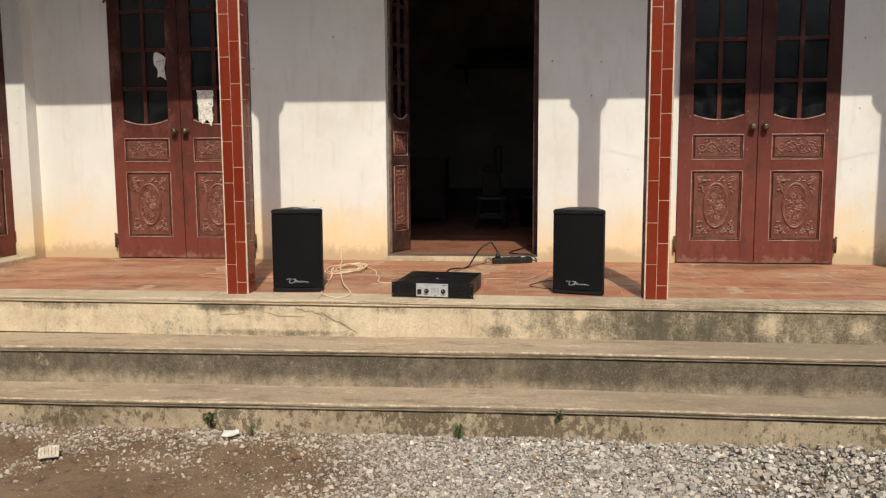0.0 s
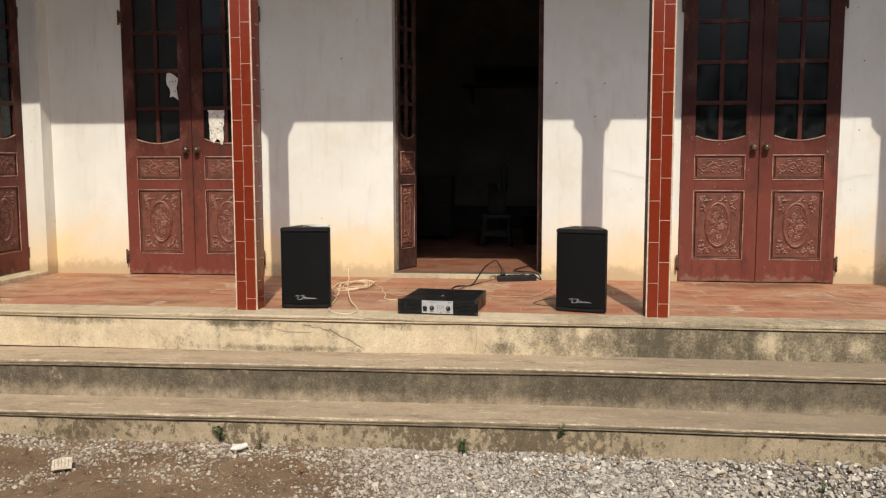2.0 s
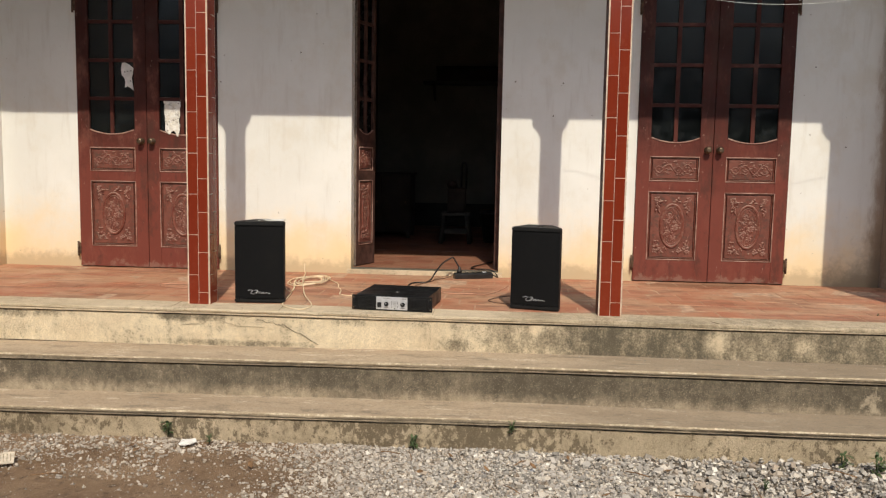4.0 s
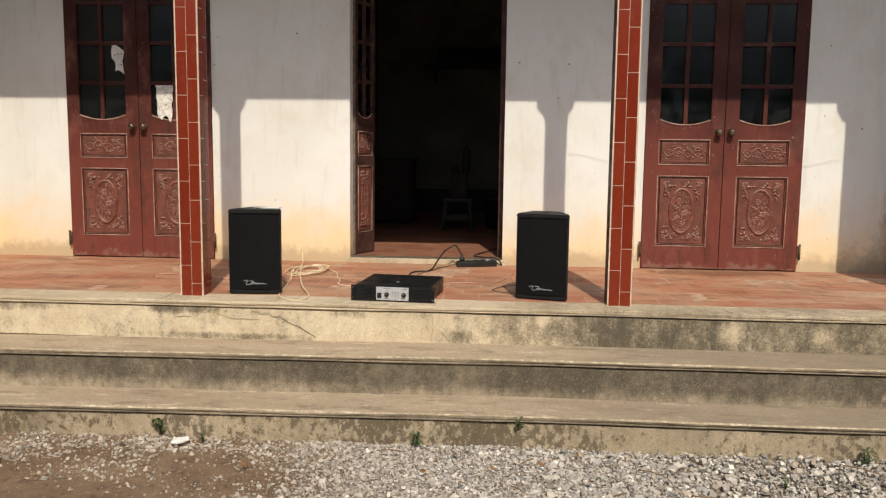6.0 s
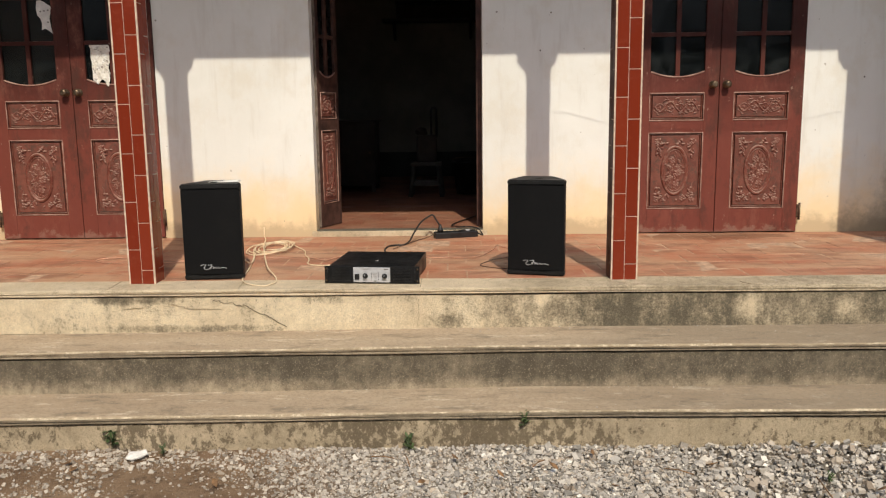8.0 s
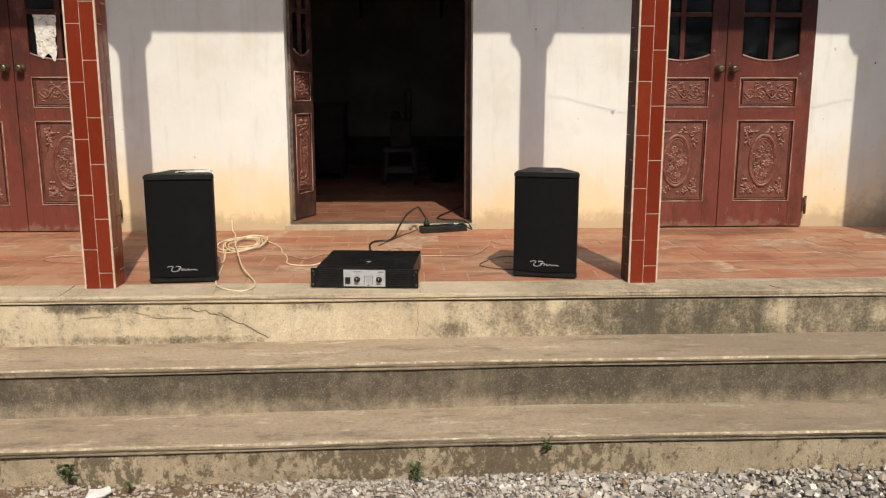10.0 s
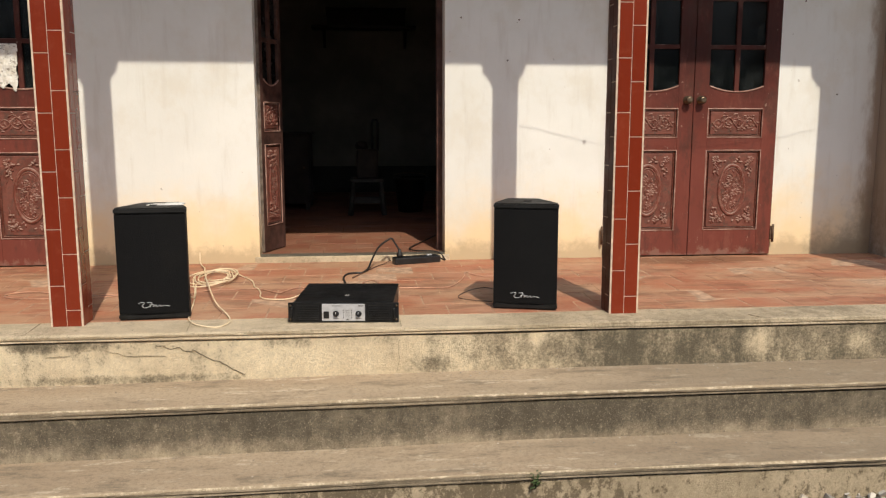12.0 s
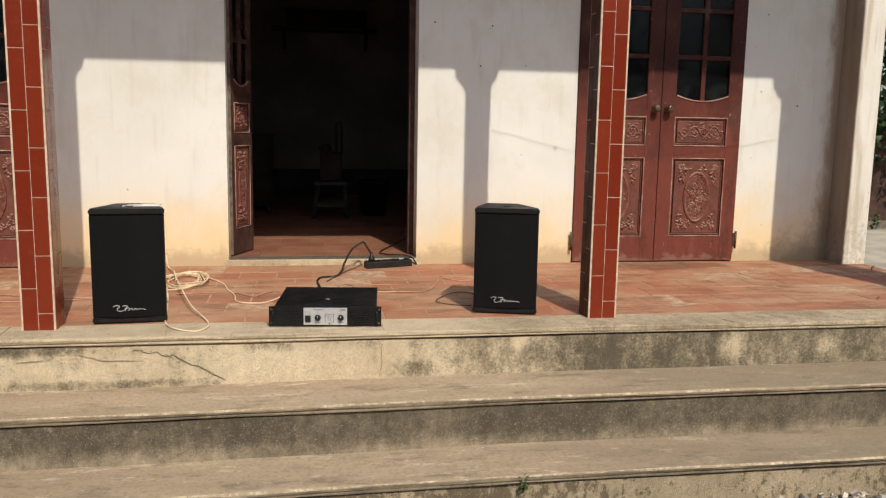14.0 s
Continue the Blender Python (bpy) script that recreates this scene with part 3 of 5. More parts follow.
S0, S1 = -4.3, 3.30
EDGE = (0, 0, 2, 2, 1, 1, 1, 1, 1, 1, 1, 1, 0)
veranda_edge = structure("veranda_edge", strip_along(nosing_profile(4.668, FLOOR, 4.892), S0, S1, seed=0.0, faces=EDGE), NOSING, "worn cement nosing along the veranda edge", "nosing")
riser_top = structure("riser_upper", strip_along([(4.6800, 0.5600), (4.6790, 0.380), (4.90, 0.380), (4.90, 0.5600)], S0, S1, wobble=0.0016, seed=4.0), RISER_TOP, "cream cement step riser with mould stains and a crack", "step riser")
MID_TOP, LOW_TOP, MID_SAG, LOW_SAG = 0.397, 0.195, 0.008, 0.010
step_upper = structure("step_upper", strip_along(nosing_profile(4.357, MID_TOP, 4.70), S0, S1 + 0.1, seed=8.0, faces=EDGE, settle=MID_SAG), TREAD, "dusty cement step tread with moulded nosing", "step")
structure("riser_middle", strip_along([(4.3700, MID_TOP - 0.040), (4.3705, 0.170), (4.62, 0.170), (4.62, MID_TOP - 0.040)], S0, S1 + 0.1, wobble=0.0016, seed=12.0, settle=MID_SAG), RISER_MID, "dark grey mouldy cement step riser", "step riser")
step_lower = structure("step_lower", strip_along(nosing_profile(4.062, LOW_TOP, 4.385), S0, S1 + 0.2, seed=16.0, faces=EDGE, settle=LOW_SAG), TREAD, "dusty cement step tread with chipped nosing", "step")
structure("riser_lower", strip_along([(4.0750, LOW_TOP - 0.040), (4.086, -0.08), (4.4, -0.08), (4.4, LOW_TOP - 0.040)], S0, S1 + 0.2, wobble=0.003, seed=20.0, settle=LOW_SAG), RISER_LOW, "mossy flaking cement base of the steps", "step riser")

for ob, face in ((veranda_edge, NOSING), (step_upper, LIP), (step_lower, LIP)):
    ob.data.materials.append(face)
    ob.data.materials.append(ARRIS if face is LIP else NOSING)


def crack_line(points, width, depth_axis="y"):
    """A ragged dark seam: thin wedge prisms along points on a face."""
    bm = bmesh.new()
    rng = random.Random(len(points) * 7 + int(points[0][0] * 100))
    pts = []
    for a, b in zip(points, points[1:]):
        a, b = Vector(a), Vector(b)
        pts += [a.lerp(b, k / 3) for k in range(3)]
    pts.append(Vector(points[-1]))
    jag = min(0.0055, 0.0016 + width * 1.1) if depth_axis == "y" else 0.002
    pts = [p + Vector((rng.uniform(-1, 1) * jag * 0.6, 0, rng.uniform(-1, 1) * jag if depth_axis == "y" else 0)) for p in pts]
    for a, b in zip(pts, pts[1:]):
        w = width * rng.uniform(0.25, 1.25)
        side = Vector((a.z - b.z, 0, b.x - a.x)).normalized() * w / 2 if depth_axis == "y" else Vector((w / 2, 0, 0))
        vs = [bm.verts.new(p) for p in (a - side, a + side, b + side, b - side)]
        back = [bm.verts.new(v.co + (Vector((0, 0.01, 0)) if depth_axis == "y" else Vector((0, 0, -0.01)))) for v in vs]
        bm.faces.new(vs)
        for j in range(4):
            bm.faces.new((vs[j], back[j], back[(j + 1) % 4], vs[(j + 1) % 4]))
    bmesh.ops.recalc_face_normals(bm, faces=bm.faces)
    return bm

RY = 4.6752
part("crack", crack_line([(-1.209, RY, 0.545), (-1.179, RY, 0.541), (-1.148, RY, 0.528), (-1.116, RY, 0.536), (-1.096, RY, 0.521), (-1.065, RY, 0.512), (-1.060, RY, 0.522), (-1.013, RY, 0.498), (-0.987, RY, 0.477), (-0.95, RY, 0.468), (-0.909, RY, 0.442), (-0.866, RY, 0.415), (-0.845, RY, 0.408)], 0.0016), CRACK, riser_top, "ragged dark crack")
part("crack", crack_line([(-1.414, RY, 0.526), (-1.369, RY, 0.516), (-1.334, RY, 0.502), (-1.273, RY, 0.502), (-1.17, RY, 0.501)], 0.0007), HAIR, riser_top)
part("crack", crack_line([(-1.655, RY, 0.503), (-1.60, RY, 0.508), (-1.556, RY, 0.509)], 0.0007), HAIR, riser_top)
part("crack", crack_line([(-0.190, RY, 0.545), (-0.196, RY, 0.515), (-0.193, RY, 0.468), (-0.201, RY, 0.405)], 0.0020), HAIR, riser_top, "vertical joint")
for x, dx in ((-0.186, 0.004), (-1.10, 0.02), (-1.74, 0.01)):
    part("crack", crack_line([(x, 4.885, FLOOR + 0.0035), (x + dx * 0.4, 4.80, FLOOR + 0.0035), (x + dx, 4.682, FLOOR + 0.0035)], 0.0020, "z"), HAIR, veranda_edge)

part("crack", crack_line([(1.40, 4.75, FLOOR + 0.0035), (1.41, 4.72, FLOOR + 0.0035), (1.432, 4.69, FLOOR + 0.0035)], 0.0016, "z"), HAIR, veranda_edge)

# back wall with its three openings
outline = [(LEFT_END - 0.20, ROOF), (LEFT_END - 0.20, 0.45)]
for a, b in OPENINGS:
    outline += [(a, 0.45), (a, OPEN_TOP), (b, OPEN_TOP), (b, 0.45)]
outline += [(RIGHT_END, 0.45), (RIGHT_END, ROOF)]
bm = prism(bmesh.new(), outline, WALL, WALL + THICK)
structure("wall_plinth", solid(LEFT_END - 0.20, WALL + 0.001, -0.05, RIGHT_END, WALL + THICK - 0.001, FLOOR - 0.006), WHITE, "plain plinth under the house wall", "wall")
structure("wall_front_of_house", bm, WHITE, "whitewashed plaster wall with an ochre splashed base", "wall")

# corner walls at both ends of the veranda
bm = bmesh.new()
box(bm, 3.022, 6.205, FLOOR - 0.01, RIGHT_END, WALL, ROOF, bevel=0.006)
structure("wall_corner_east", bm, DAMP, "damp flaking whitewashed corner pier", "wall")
bm = bmesh.new()
W0, W1 = LEFT_END - 0.20, LEFT_END
box(bm, W0, 6.25, 0.0, W1, WALL, ROOF)
box(bm, W0, 3.9, 0.0, W1, 5.12, ROOF)
box(bm, W0, 5.12, OPEN_TOP, W1, 6.25, ROOF)
structure("wall_west", bm, WHITE, "whitewashed side wall of the veranda", "wall")
structure("sill_west", solid(W0, 5.12, FLOOR - 0.02, W1 + 0.012, 6.25, FLOOR + 0.035, bevel=0.006), NOSING, "cement sill under the side door", "sill")
bm = solid(2.905, 4.82, FLOOR - 0.01, 3.27, 4.96, 3.57, bevel=0.006)
prism(bm, [(2.904, 3.440), (2.875, 3.450), (2.868, 3.475), (2.840, 3.510), (2.836, 3.572), (2.904, 3.572)], 4.8205, 4.9595)
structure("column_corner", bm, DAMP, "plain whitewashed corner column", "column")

# added behind the camera, never in view: keeps bright horizon out of tile reflections
structure("unseen_reflection_wall", solid(-16, -9.3, 0, 16, -9.0, 4.6), simple("grey_render", (0.22, 0.20, 0.17), 0.95, 0, 0.3, 1.5), "plain grey wall added out of view to darken reflections", "wall")

# rest of the house: rooms, roof, veranda ceiling and beam
bm = bmesh.new()
box(bm, RIGHT_END - 0.2, WALL + THICK, 0, RIGHT_END, BACK, ROOF)
structure("wall_east", bm, WHITE, "plain whitewashed side wall of the house", "wall")
structure("wall_house_west", solid(W0, WALL + THICK, 0, W1, BACK, ROOF), WHITE, "plain whitewashed side wall of the house", "wall")
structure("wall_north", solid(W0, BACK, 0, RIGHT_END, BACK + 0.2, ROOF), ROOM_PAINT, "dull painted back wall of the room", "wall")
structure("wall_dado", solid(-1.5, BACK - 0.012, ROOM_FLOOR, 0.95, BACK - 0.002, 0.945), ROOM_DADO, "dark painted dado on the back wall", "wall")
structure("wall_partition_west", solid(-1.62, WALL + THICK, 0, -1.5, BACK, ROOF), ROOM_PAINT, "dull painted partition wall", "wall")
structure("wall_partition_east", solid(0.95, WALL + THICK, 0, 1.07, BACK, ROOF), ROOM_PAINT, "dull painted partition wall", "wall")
structure("ceiling", solid(W0 - 0.1, 4.80, ROOF, RIGHT_END + 0.1, BACK + 0.3, ROOF + 0.14), CONCRETE, "concrete roof slab over veranda and rooms", "ceiling")
structure("beam", solid(W0, 4.82, 3.572, 3.268, 4.96, ROOF - 0.004), WHITE, "whitewashed veranda beam", "beam")

# floors under the tiles
floor = structure("floor", solid(LEFT_END + 0.001, 4.894, 0.40, RIGHT_END, WALL - 0.001, FLOOR - 0.0014), MORTAR, "terracotta tiled veranda floor, dusty and worn", "floor")
room_floor = structure("floor_room", solid(-1.5, WALL + 0.085, 0.40, 0.95, BACK, ROOM_FLOOR - 0.0022), simple("room_mortar", (0.25, 0.13, 0.08), 0.95, 0, 0.3, 20), "terracotta tiled floor of the dark room", "floor")
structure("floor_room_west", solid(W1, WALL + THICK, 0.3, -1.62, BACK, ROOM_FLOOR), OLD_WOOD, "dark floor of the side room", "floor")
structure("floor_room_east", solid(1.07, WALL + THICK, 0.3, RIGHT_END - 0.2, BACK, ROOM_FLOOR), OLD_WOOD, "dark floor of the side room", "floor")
structure("threshold", solid(OPENINGS[1][0], WALL + 0.008, FLOOR - 0.01, OPENINGS[1][1], WALL + 0.084, ROOM_FLOOR + 0.002, bevel=0.004), SILL, "dark grey worn cement door sill", "sill")
structure("sill_front", solid(OPENINGS[1][0] - 0.03, WALL - 0.016, FLOOR - 0.01, OPENINGS[1][1] + 0.03, WALL + 0.007, ROOM_FLOOR - 0.004, bevel=0.006), NOSING, "pale chipped cement edge below the sill", "sill")

# ---------------------------------------------------------------- pillars
def pillar(x0, left_joints, right_joints, group):
    """A square pillar clad in glazed tiles, two columns a face, with cream corner joints and a flared head."""
    w, y0 = 0.137, 4.818
    top = 3.572
    p = thing("pillar", "square veranda pillar clad in glazed red tiles with cream joints", "pillar", pose(x0 + w / 2, y0 + w / 2, FLOOR), group)
    h = w / 2 - 0.0016
    bm = solid(-h, -h, -0.012, h, h, top - FLOOR - 0.10)
    part("core", bm, GROUT, p, "cream mortar joints")
    bm = bmesh.new()
    t = top - FLOOR
    half = [(h + 0.003, t - 0.132), (h + 0.010, t - 0.130), (h + 0.012, t - 0.108), (h + 0.024, t - 0.102), (h + 0.034, t - 0.085), (h + 0.058, t - 0.060), (h + 0.064, t - 0.054), (h + 0.064, t + 0.02)]
    prism(bm, half + [(-u, v) for u, v in half[::-1]], -h, h)
    part("capital", bm, WHITE, p, "flared whitewashed head")
    cache = {}
    dark = {}
    tw, gap = 0.0580, 0.0024
    for face in range(4):
        turn = Matrix.Rotation(face * math.pi / 2, 4, "Z")
        for col, joints in ((0, left_joints), (1, right_joints)):
            u = -tw - gap / 2 if col == 0 else gap / 2
            z = 0.0
            for end in joints(top - FLOOR - 0.105):
                key = round(end - z, 3)
                # face 3 looks west, away from the sun, and takes the darker tile
                kept, glaze = (dark, TILE_SHADED) if face == 3 else (cache, TILE)
                if key not in kept:
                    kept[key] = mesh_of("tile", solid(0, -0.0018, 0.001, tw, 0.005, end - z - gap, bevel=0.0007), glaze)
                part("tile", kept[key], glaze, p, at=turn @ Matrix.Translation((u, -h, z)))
                z = end
    return p


def courses(pitch, *first):
    """Heights of the joints of one column of tiles: the given ones, then every pitch up to the head."""
    def heights(top):
        out = list(first)
        while out[-1] + pitch < top - 0.01:
            out.append(out[-1] + pitch)
        return out + [top]
    return heights


pillar(0.770, courses(0.2355, 0.2015), courses(0.2400, 0.0820), "veranda pillars")
pillar(-1.6745, courses(0.2420, 0.1780), courses(0.2410, 0.0720, 0.3140, 0.5540, 0.7540), "veranda pillars")

# ---------------------------------------------------------------- carved doors
def spiral(cx, cz, r, turns, start, hand, y, steps=14):
    return [(cx + r * (1 - 0.85 * k / steps) * math.cos(start + hand * turns * 2 * math.pi * k / steps), y,
             cz + r * (1 - 0.85 * k / steps) * math.sin(start + hand * turns * 2 * math.pi * k / steps)) for k in range(steps + 1)]


def petal(bm, x, z, length, width, angle, y, rise=0.006):
    """A raised leaf or petal on a panel."""
    c, s = math.cos(angle), math.sin(angle)
    rim = []
    for t, w in ((0.0, 0.0), (0.3, 0.8), (0.6, 1.0), (0.85, 0.55), (1.0, 0.0)):
        rim.append((t, w))
    out = rim + [(t, -w) for t, w in rim[-2:0:-1]]
    ring = [bm.verts.new((x + c * t * length - s * w * width / 2, y, z + s * t * length + c * w * width / 2)) for t, w in out]
    tip = bm.verts.new((x + c * length * 0.5, y - rise, z + s * length * 0.5))
    for k in range(len(ring)):
        bm.faces.new((ring[k], ring[(k + 1) % len(ring)], tip)).smooth = True


def rosette(bm, x, z, r, y, petals=6):
    for k in range(petals):
        petal(bm, x, z, r, r * 0.75, 2 * math.pi * k / petals + 0.3, y, r * 0.36)
    bmesh.ops.create_icosphere(bm, subdivisions=1, radius=r * 0.26, matrix=Matrix.LocRotScale((x, y - r * 0.08, z), None, (1, 0.6, 1)))


def large_carving(w, h):
    """An oval wreath with flowers inside, scrolls in the corners; the panel's middle is the origin."""
    rng = random.Random(5)
    bm = bmesh.new()
    a, b = w * 0.262, h * 0.335
    for s, r in ((1.0, 0.0115), (0.88, 0.0050)):
        tube(bm, [(a * s * math.cos(t), 0, b * s * math.sin(t)) for t in (2 * math.pi * k / 40 for k in range(40))], r, 6, 0.8, True)
    stem = [(0.012 * math.sin(k * 1.1), -0.003, -b * 0.72 + b * 1.4 * k / 9) for k in range(10)]
    tube(bm, curve_points(stem, 3), 0.0035, 5, 0.8)
    for k in range(9):
        t, q = rng.uniform(0, 6.28), math.sqrt(rng.uniform(0.05, 0.5))
        tube(bm, spiral(a * q * math.cos(t), b * q * math.sin(t), rng.uniform(0.016, 0.03), rng.uniform(0.7, 1.2), rng.uniform(0, 6), rng.choice((-1, 1)), -0.002, 10), 0.0042, 5, 0.9, taper=True)
    for k in range(60):
        t, q = rng.uniform(0, 6.28), math.sqrt(rng.uniform(0.02, 0.62))
        x, z = a * q * math.cos(t), b * q * math.sin(t)
        petal(bm, x, z, rng.uniform(0.016, 0.040), rng.uniform(0.008, 0.015), rng.uniform(0, 6.28), 0.001, rng.uniform(0.007, 0.013))
    for x, z, r in ((-0.012, b * 0.42, 0.027), (0.020, -b * 0.12, 0.031), (-0.028, -b * 0.30, 0.022), (0.010, -b * 0.56, 0.025), (0.018, b * 0.18, 0.018)):
        rosette(bm, x, z, r, 0.0)
    for sx in (-1, 1):
        for sz in (-1, 1):
            cx, cz = sx * (w / 2 - 0.040), sz * (h / 2 - 0.040)
            rosette(bm, cx, cz, 0.024, 0.0, 6)
            for k in range(22):
                far, side = rng.uniform(0.008, 0.098), rng.uniform(-0.5, 0.5)
                along = rng.random() < 0.5
                px = cx - sx * (far if along else 0.012 + 0.02 * side)
                pz = cz - sz * (0.012 + 0.02 * side if along else far)
                petal(bm, px, pz, rng.uniform(0.022, 0.038), rng.uniform(0.012, 0.020), rng.uniform(0, 6.28), 0.001, rng.uniform(0.012, 0.020))
            tube(bm, spiral(cx - sx * 0.030, cz - sz * 0.030, 0.017, 1.2, 0.8 * sx, sx * sz, -0.002), 0.0060, 5, 0.9, taper=True)
            tube(bm, curve_points([(cx, -0.001, cz - sz * 0.05), (cx + sx * 0.010, -0.001, cz - sz * 0.075), (cx - sx * 0.004, -0.001, cz - sz * 0.10), (cx + sx * 0.010, -0.001, cz - sz * 0.13)], 4), 0.0055, 5, 0.9, taper=True)
    bmesh.ops.recalc_face_normals(bm, faces=bm.faces)
    return bm


def small_carving(w, h, seed):
    """A running scroll with a long-tailed bird shape and leaves."""
    rng = random.Random(seed)
    bm = bmesh.new()
    line = [(-w * 0.46 + w * 0.92 * k / 10, -0.001, h * 0.24 * math.sin(k * 1.35 + seed)) for k in range(11)]
    tube(bm, curve_points(line, 4), 0.006, 6, 0.9)
    tube(bm, curve_points([(x, y, -z * 0.8 - h * 0.05) for x, y, z in line], 4), 0.0035, 5, 0.9)
    for k in range(5):
        cx = -w * 0.38 + w * 0.19 * k
        tube(bm, spiral(cx, rng.uniform(-0.2, 0.2) * h, h * 0.20, 1.2, rng.uniform(0, 6), rng.choice((-1, 1)), -0.001, 12), 0.0042, 5, 0.9, taper=True)
    for k in range(44):
        petal(bm, rng.uniform(-0.45, 0.45) * w, rng.uniform(-0.36, 0.36) * h, rng.uniform(0.016, 0.035), 0.012, rng.uniform(0, 6.28), 0.001, 0.012)
    bmesh.ops.recalc_face_normals(bm, faces=bm.faces)
    return bm


def moulding(w, h, width, depth):
    """A sunk, bevelled border inside an opening w by h (its middle at the origin)."""
    bm = bmesh.new()
    steps = [(0.0, depth * 1.7), (width * 0.15, depth * 1.5), (width * 0.8, depth * 0.7), (width, depth * 1.2), (width, depth * 2.2), (0.0, depth * 2.2)]
    rings = []
    for sx, sz in ((-1, -1), (1, -1), (1, 1), (-1, 1)):
        rings.append([bm.verts.new((sx * (w / 2 - inset), y, sz * (h / 2 - inset))) for inset, y in steps])
    n = len(steps)
    for k in range(4):
        a, b = rings[k], rings[(k + 1) % 4]
        for j in range(n):
            bm.faces.new((a[j], b[j], b[(j + 1) % n], a[(j + 1) % n]))
    bmesh.ops.recalc_face_normals(bm, faces=bm.faces)
    return bm


LEAF_H = 2.36
Z_RAIL = (0.0, 0.165, 0.677, 0.760, 0.940, 1.045)       # bottom rail, large panel, rail, small panel, rail under the glass
BARS = (1.323, 1.618, 1.913)
GLASS_TOP = 2.205


def leaf_meshes(w, wood=None, stile=None, rim=0.016):
    """Meshes of one leaf: width w, front face at y 0, hinge side at x 0."""
    wood = wood or WOOD
    s = stile or 0.098 * w / 0.56
    gw = w - 2 * s
    m = {}
    bm = bmesh.new()
    box(bm, 0, 0, 0, s, 0.038, LEAF_H, 0.003)
    box(bm, w - s, 0, 0, w, 0.038, LEAF_H, 0.003)
    box(bm, s, 0.001, 0.001, w - s, 0.037, Z_RAIL[1], 0.002)
    box(bm, s, 0.001, Z_RAIL[2], w - s, 0.037, Z_RAIL[3], 0.002)
    box(bm, s, 0.001, GLASS_TOP, w - s, 0.037, LEAF_H - 0.001, 0.002)
    low = [(s, Z_RAIL[4]), (w - s, Z_RAIL[4])]
    low += [(w - s - gw * k / 12, Z_RAIL[5] + 0.036 * (1 - 2 * k / 12) ** 2) for k in range(13)]
    prism(bm, low, 0.001, 0.037)
    m["frame"] = mesh_of("leaf", bm, wood)
    bm = bmesh.new()
    box(bm, w / 2 - 0.014, 0.003, Z_RAIL[5] - 0.004, w / 2 + 0.014, 0.034, GLASS_TOP)
    m["mullion"] = mesh_of("glazing_bar", bm, wood)
    m["bar"] = mesh_of("glazing_bar", solid(s, 0.004, -0.013, w - s, 0.033, 0.013, bevel=0.003), wood)
    # pale worn lip along the curved lower edge of the glass
    pts = [(s + 0.004 + (gw - 0.008) * k / 14, -0.0005, Z_RAIL[5] + 0.001 + 0.036 * (1 - 2 * k / 14) ** 2) for k in range(15)]
    m["lip"] = mesh_of("glass_lip", tube(bmesh.new(), pts, 0.005, 6, 0.9), WORN)
    m["pane"] = mesh_of("pane", solid(s - 0.005, 0.019, -0.005, w / 2, 0.022, 0.30), GLASS)
    for key, z0, z1 in (("large", Z_RAIL[1], Z_RAIL[2]), ("small", Z_RAIL[3], Z_RAIL[4])):
        pw, ph = gw, z1 - z0
        bm = bmesh.new()
        box(bm, -pw / 2, 0.021, -ph / 2, pw / 2, 0.032, ph / 2)
        m[key] = mesh_of("panel", bm, WOOD)
        m[key + "_moulding"] = mesh_of("moulding", moulding(pw, ph, rim, 0.010), CARVED)
        ring = [(x * pw / 2, 0.000, z * ph / 2) for x, z in ((-1, -1), (0, -1), (1, -1), (1, 0), (1, 1), (0, 1), (-1, 1), (-1, 0))]
        m[key + "_edge"] = mesh_of("moulding_edge", tube(bmesh.new(), ring, 0.0046, 6, 0.8, True), WORN)
        bm = bmesh.new()
        inner_w, inner_h = pw - 2 * rim - 0.008, ph - 2 * rim - 0.004
        box(bm, -inner_w / 2, 0.004, -inner_h / 2, inner_w / 2, 0.022, inner_h / 2, 0.005)
        m[key + "_field"] = mesh_of("raised_field", bm, FIELD)
        carving = large_carving(inner_w, inner_h) if key == "large" else small_carving(inner_w, inner_h, 3)
        m[key + "_carving"] = mesh_of("carving", carving, CARVED)
    bm = bmesh.new()
    lathe(bm, [(0.026, 0.0), (0.026, 0.004), (0.012, 0.007), (0.011, 0.022), (0.021, 0.030), (0.025, 0.040), (0.022, 0.050), (0.012, 0.055)], 18, Matrix.Rotation(math.pi / 2, 4, "X"))
    m["knob"] = mesh_of("knob", bm, CHROME)
    bm = bmesh.new()
    box(bm, -0.018, -0.006, -0.045, 0.004, 0.004, 0.045, 0.002)
    tube(bm, [(-0.014, -0.008, -0.06), (-0.014, -0.008, 0.055)], 0.008, 8)
    m["hinge"] = mesh_of("hinge", bm, RUST)
    m["w"], m["gw"], m["s"] = w, gw, s
    return m


